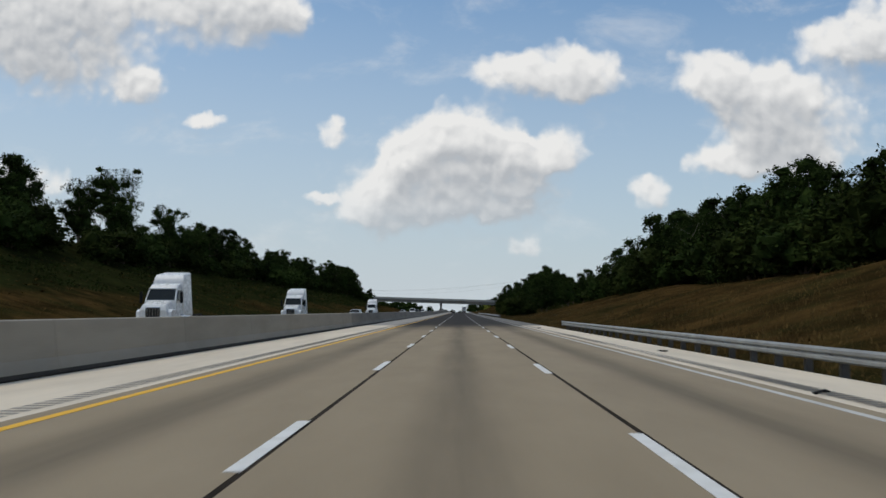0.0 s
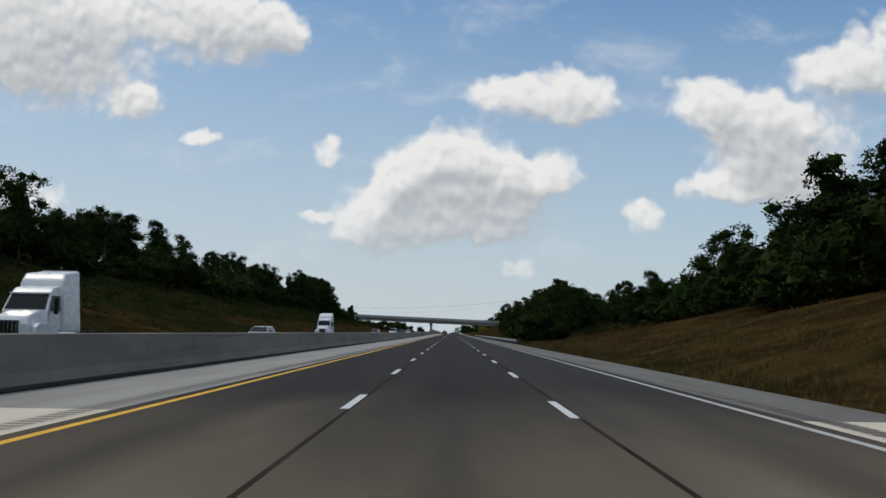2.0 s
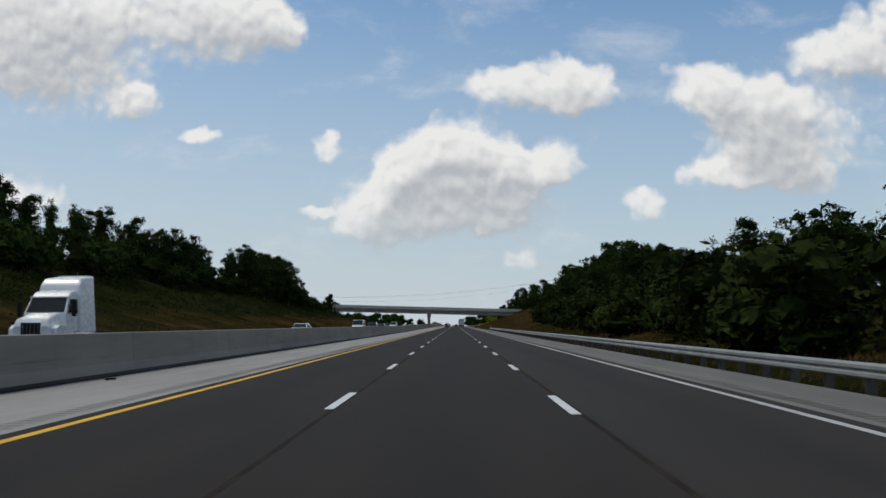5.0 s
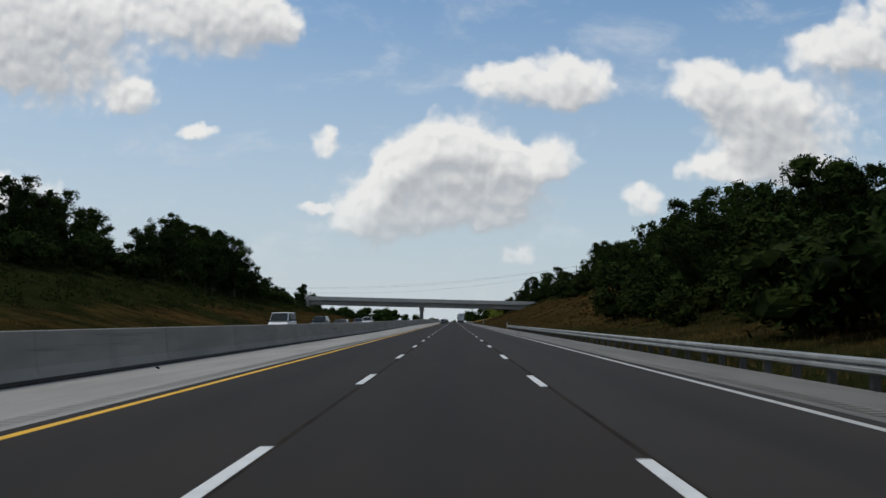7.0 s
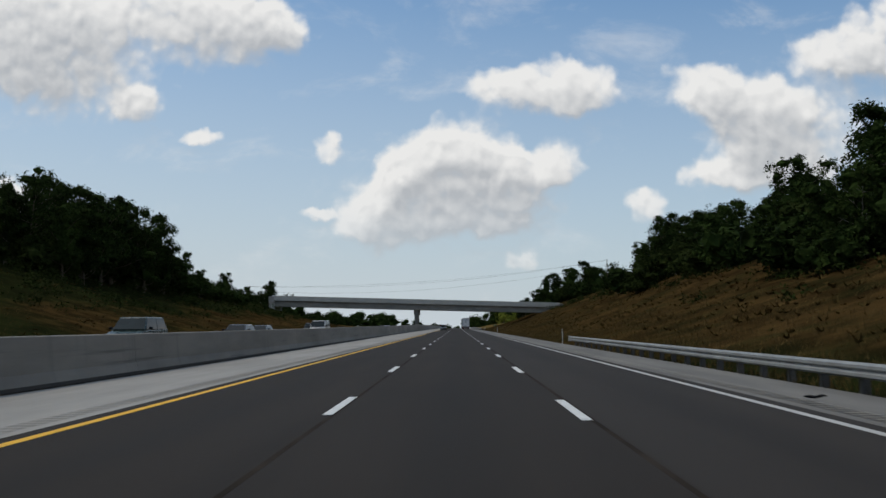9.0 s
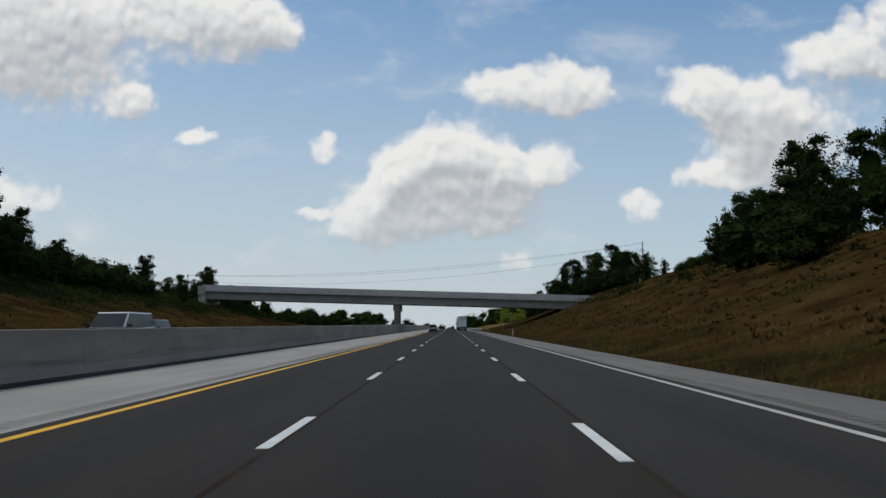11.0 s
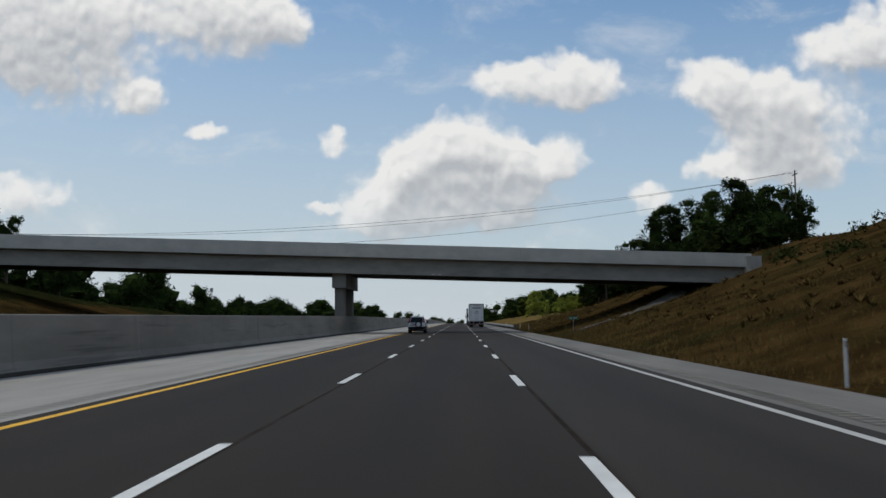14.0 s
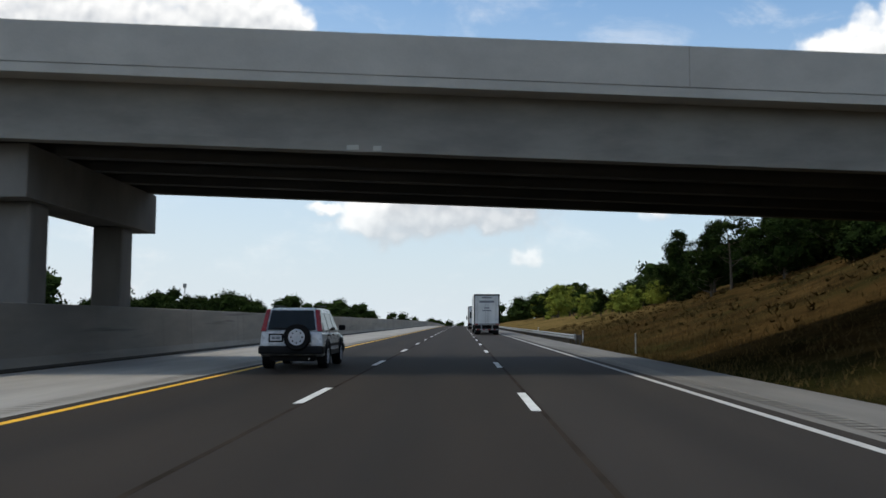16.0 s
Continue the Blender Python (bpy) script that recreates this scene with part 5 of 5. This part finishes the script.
make_tractor((3.3, 712.0, road_z(712)), 0, "white road tractor pulling the farther box trailer")
# oncoming traffic behind the median wall
make_tractor((-20.8, 59.5, opposite_z(59)), 180, "white sleeper road tractor without a trailer, coming on")
make_tractor((-20.4, 106, opposite_z(106)), 180, "second white sleeper road tractor without a trailer, coming on")
make_tractor((-21.0, 208, opposite_z(208)), 180, "third white sleeper road tractor farther along, coming on")
make_car("sedan", (-17.0, 144, opposite_z(144)), 180, M_SILVER, "silver saloon car coming on behind the median wall")
make_car("sedan", (-17.0, 262, opposite_z(262)), 180, M_WHITECAR, "white saloon car coming on behind the median wall")
make_car("van", (-17.2, 322, opposite_z(322)), 180, M_WHITECAR, "white panel van coming on behind the median wall", 5.4, 1.98, 2.1, 1.15, 1.25, 0.72, (0.13, 0.30), (0.96, 0.995), 0.82, category="van")
make_car("suv", (-17.0, 346, opposite_z(346)), 180, M_GREENCAR, "dark green off-roader coming on behind the median wall", 4.8, 1.9, 1.8, 1.1, 1.15, 0.7, (0.25, 0.40), (0.93, 0.985), 0.70, category="suv")
make_car("sedan", (-17.0, 368, opposite_z(368)), 180, M_GREYCAR, "dark grey saloon car coming on behind the median wall")
make_car("sedan", (-20.6, 392, opposite_z(392)), 180, M_GREYCAR, "dark grey saloon car with lit headlamps coming on", lit=True)
make_car("van", (-17.2, 410, opposite_z(410)), 180, M_WHITECAR, "white van farther along the oncoming carriageway", 5.2, 1.95, 2.0, 1.15, 1.25, 0.72, (0.13, 0.30), (0.96, 0.995), 0.80, category="van")
make_car("suv", (-20.6, 424, opposite_z(424)), 180, M_GREYCAR, "dark grey off-roader behind the white van", 4.8, 1.9, 1.75, 1.1, 1.15, 0.7, (0.25, 0.40), (0.93, 0.985), 0.70, category="suv")
make_car("sedan", (-17.0, 512, opposite_z(512)), 180, M_SILVER, "pale saloon car with lit headlamps near the bridge", lit=True)
make_car("sedan", (-20.4, 540, opposite_z(540)), 180, M_GREYCAR, "dark saloon car near the bridge")


# ---------------------------------------------------------------- roadside furniture
def make_delineator(x, y, h):
    p = thing("delineator_post", (x, y, land(x, y)), label="slim white plastic delineator post at the grass edge", category="delineator", group="delineator posts")
    part("stake", box_bm(-0.035, 0.035, -0.012, 0.012, -0.3, h, 0.01), M_WHITE, p)
    part("reflector", box_bm(-0.028, 0.028, -0.018, -0.010, h - 0.18, h - 0.06), M_STEEL, p)


for x, y, h in ((8.3, 368, 1.1), (8.5, 483.0, 1.0), (8.8, 571, 0.95), (9.0, 590, 0.9), (8.6, 620, 0.9)):
    make_delineator(x, y, h)


def make_route_sign():
    x, y = 10.6, 543.0
    z = land(x, y)
    s = thing("route_sign", (x, y, z), label="small green route sign with white lettering on a post", category="road sign")
    part("post", box_bm(-0.025, 0.025, -0.03, 0.03, -0.4, 1.30), M_STEEL, s)
    face = part("panel", box_bm(-0.43, 0.43, -0.05, -0.032, 1.02, 1.30, 0.006), M_SIGN, s)
    part("border", box_bm(-0.41, 0.41, -0.056, -0.0505, 1.272, 1.28), M_WHITE, face)
    part("border", box_bm(-0.41, 0.41, -0.056, -0.0505, 1.04, 1.048), M_WHITE, face)
    font = bpy.data.curves.new("lettering", "FONT")
    font.body, font.size, font.align_x, font.align_y, font.extrude = "KY 2937", 0.19, "CENTER", "CENTER", 0.002
    tmp = bpy.data.objects.new("lettering", font)
    me = bpy.data.meshes.new_from_object(tmp)
    bpy.data.objects.remove(tmp)
    me.materials.append(M_WHITE)
    part("lettering", me, None, face, "white lettering", at=pose(0, -0.056, 1.16, 90, 0, 0))


make_route_sign()


def make_slope_drain():
    """Pale concrete slope paving under the bridge's outer end."""
    verts, faces = [], []
    n = 14
    for i in range(n + 1):
        x = 11.0 + 13.0 * i / n
        y = 541.0 + 1.15 * (x - 11.0)
        for yy in (y, y + 2.6 + 0.1 * (x - 11.0)):
            verts += [(x, yy, land(x, yy) + 0.06 + 0.06 * math.sin(i * 1.7 + yy)), (x, yy, land(x, yy) - 0.5)]
    for i in range(n):
        a, b = 4 * i, 4 * i + 4
        faces += [(a, b, b + 2, a + 2), (a + 1, a, a + 2, a + 3), (a, a + 1, b + 1, b), (a + 2, b + 2, b + 3, a + 3)]
    ob = new("slope_paving", mesh_of("slope_paving", verts, faces, M_SLOPE))
    tagged(ob, "weathered concrete slope paving under the overpass end", "slope paving", kind="structure")


M_SLOPE = material("slope_concrete", (0.12, 0.108, 0.09), (0.035, 0.031, 0.026), 0.95, scale=0.7, fine=6, spread=0.35)
make_slope_drain()


def make_power_line():
    for x, y, h in ((51.3, 597.0, 13.6), (-72.0, 603.0, 10.5)):
        z = land(x, y)
        p = thing("utility_pole", (x, y, z), label="weathered wooden utility pole with a short crossarm", category="utility pole", group="utility poles")
        part("pole", tube_bm([(0, 0, -0.5), (0, 0, h)], [0.16, 0.10], 8), M_WOODPOST, p)
        part("crossarm", box_bm(-0.06, 0.06, -1.0, 1.0, h - 0.7, h - 0.58, 0.01), M_WOODPOST, p)
        for yy in (-0.9, 0.9):
            part("insulator", tube_bm([(0, yy, h - 0.58), (0, yy, h - 0.42)], [0.05, 0.03], 6), M_PLATE, p)
    a = Vector((51.3, 597.0, land(51.3, 597.0) + 13.3))
    b = Vector((-72.0, 603.0, land(-72.0, 603.0) + 10.2))
    for k, (dy, dz, sag) in enumerate(((-0.9, 0.0, 3.4), (0.9, 0.0, 2.7), (0.0, -1.6, 4.0))):
        pts = []
        for i in range(25):
            s = i / 24
            q = a.lerp(b, s)
            pts.append((q.x, q.y + dy, q.z + dz - 4 * sag * s * (1 - s)))
        w = new("power_cable", bpy.data.meshes.new("power_cable"))
        bm = tube_bm(pts, 0.028, 4)
        bm.to_mesh(w.data)
        bm.free()
        w.data.materials.append(M_BLACK)
        tagged(w, "thin dark overhead power cable strung between two poles", "cable", "overhead cables")


make_power_line()


def make_mast():
    x, y = -190.0, 1130.0
    z = land(x, y)
    m = thing("radio_mast", (x, y, z), label="thin lattice radio mast far beyond the trees", category="mast")
    h = 27.0
    for k in range(3):
        a = k * 2.094
        part("leg", tube_bm([(1.2 * math.cos(a), 1.2 * math.sin(a), -1), (0.4 * math.cos(a), 0.4 * math.sin(a), h)], 0.09, 5), M_STEEL, m)
    for i in range(9):
        s0, s1 = i / 9, (i + 1) / 9
        r0, r1 = 1.2 - 0.8 * s0, 1.2 - 0.8 * s1
        for k in range(3):
            a, b = k * 2.094, (k + 1) * 2.094
            part("brace", tube_bm([(r0 * math.cos(a), r0 * math.sin(a), h * s0), (r1 * math.cos(b), r1 * math.sin(b), h * s1)], 0.05, 4), M_STEEL, m)
    part("antenna", box_bm(-1.0, 1.0, -1.0, 1.0, h - 3, h, 0.1), M_STEEL, m)


make_mast()


def make_scrap(x, y, turn, seed):
    rng = np.random.default_rng(seed)
    pts = [(0.18 * (i - 2) * 0.5 + rng.normal() * 0.02, rng.normal() * 0.05, 0.03 + abs(rng.normal()) * 0.02) for i in range(5)]
    ob = new("tyre_scrap", bpy.data.meshes.new("tyre_scrap"))
    bm = tube_bm(pts, [0.012, 0.03, 0.024, 0.03, 0.01], 6)
    bm.to_mesh(ob.data)
    bm.free()
    ob.data.materials.append(M_RUBBER)
    ob.matrix_world = pose(x, y, 0.0, 0, 0, turn)
    tagged(ob, "torn black scrap of tyre lying on the shoulder", "tyre scrap", "road litter")


for i, (x, y, a) in enumerate(((5.6, 14.1, 10), (6.0, 66.0, 30), (6.2, 314.5, 5), (-8.0, 155.0, 80), (-8.3, 186.0, 70), (-8.2, 258.0, 85), (6.4, 28.0, 20))):
    make_scrap(x, y, a, 90 + i)
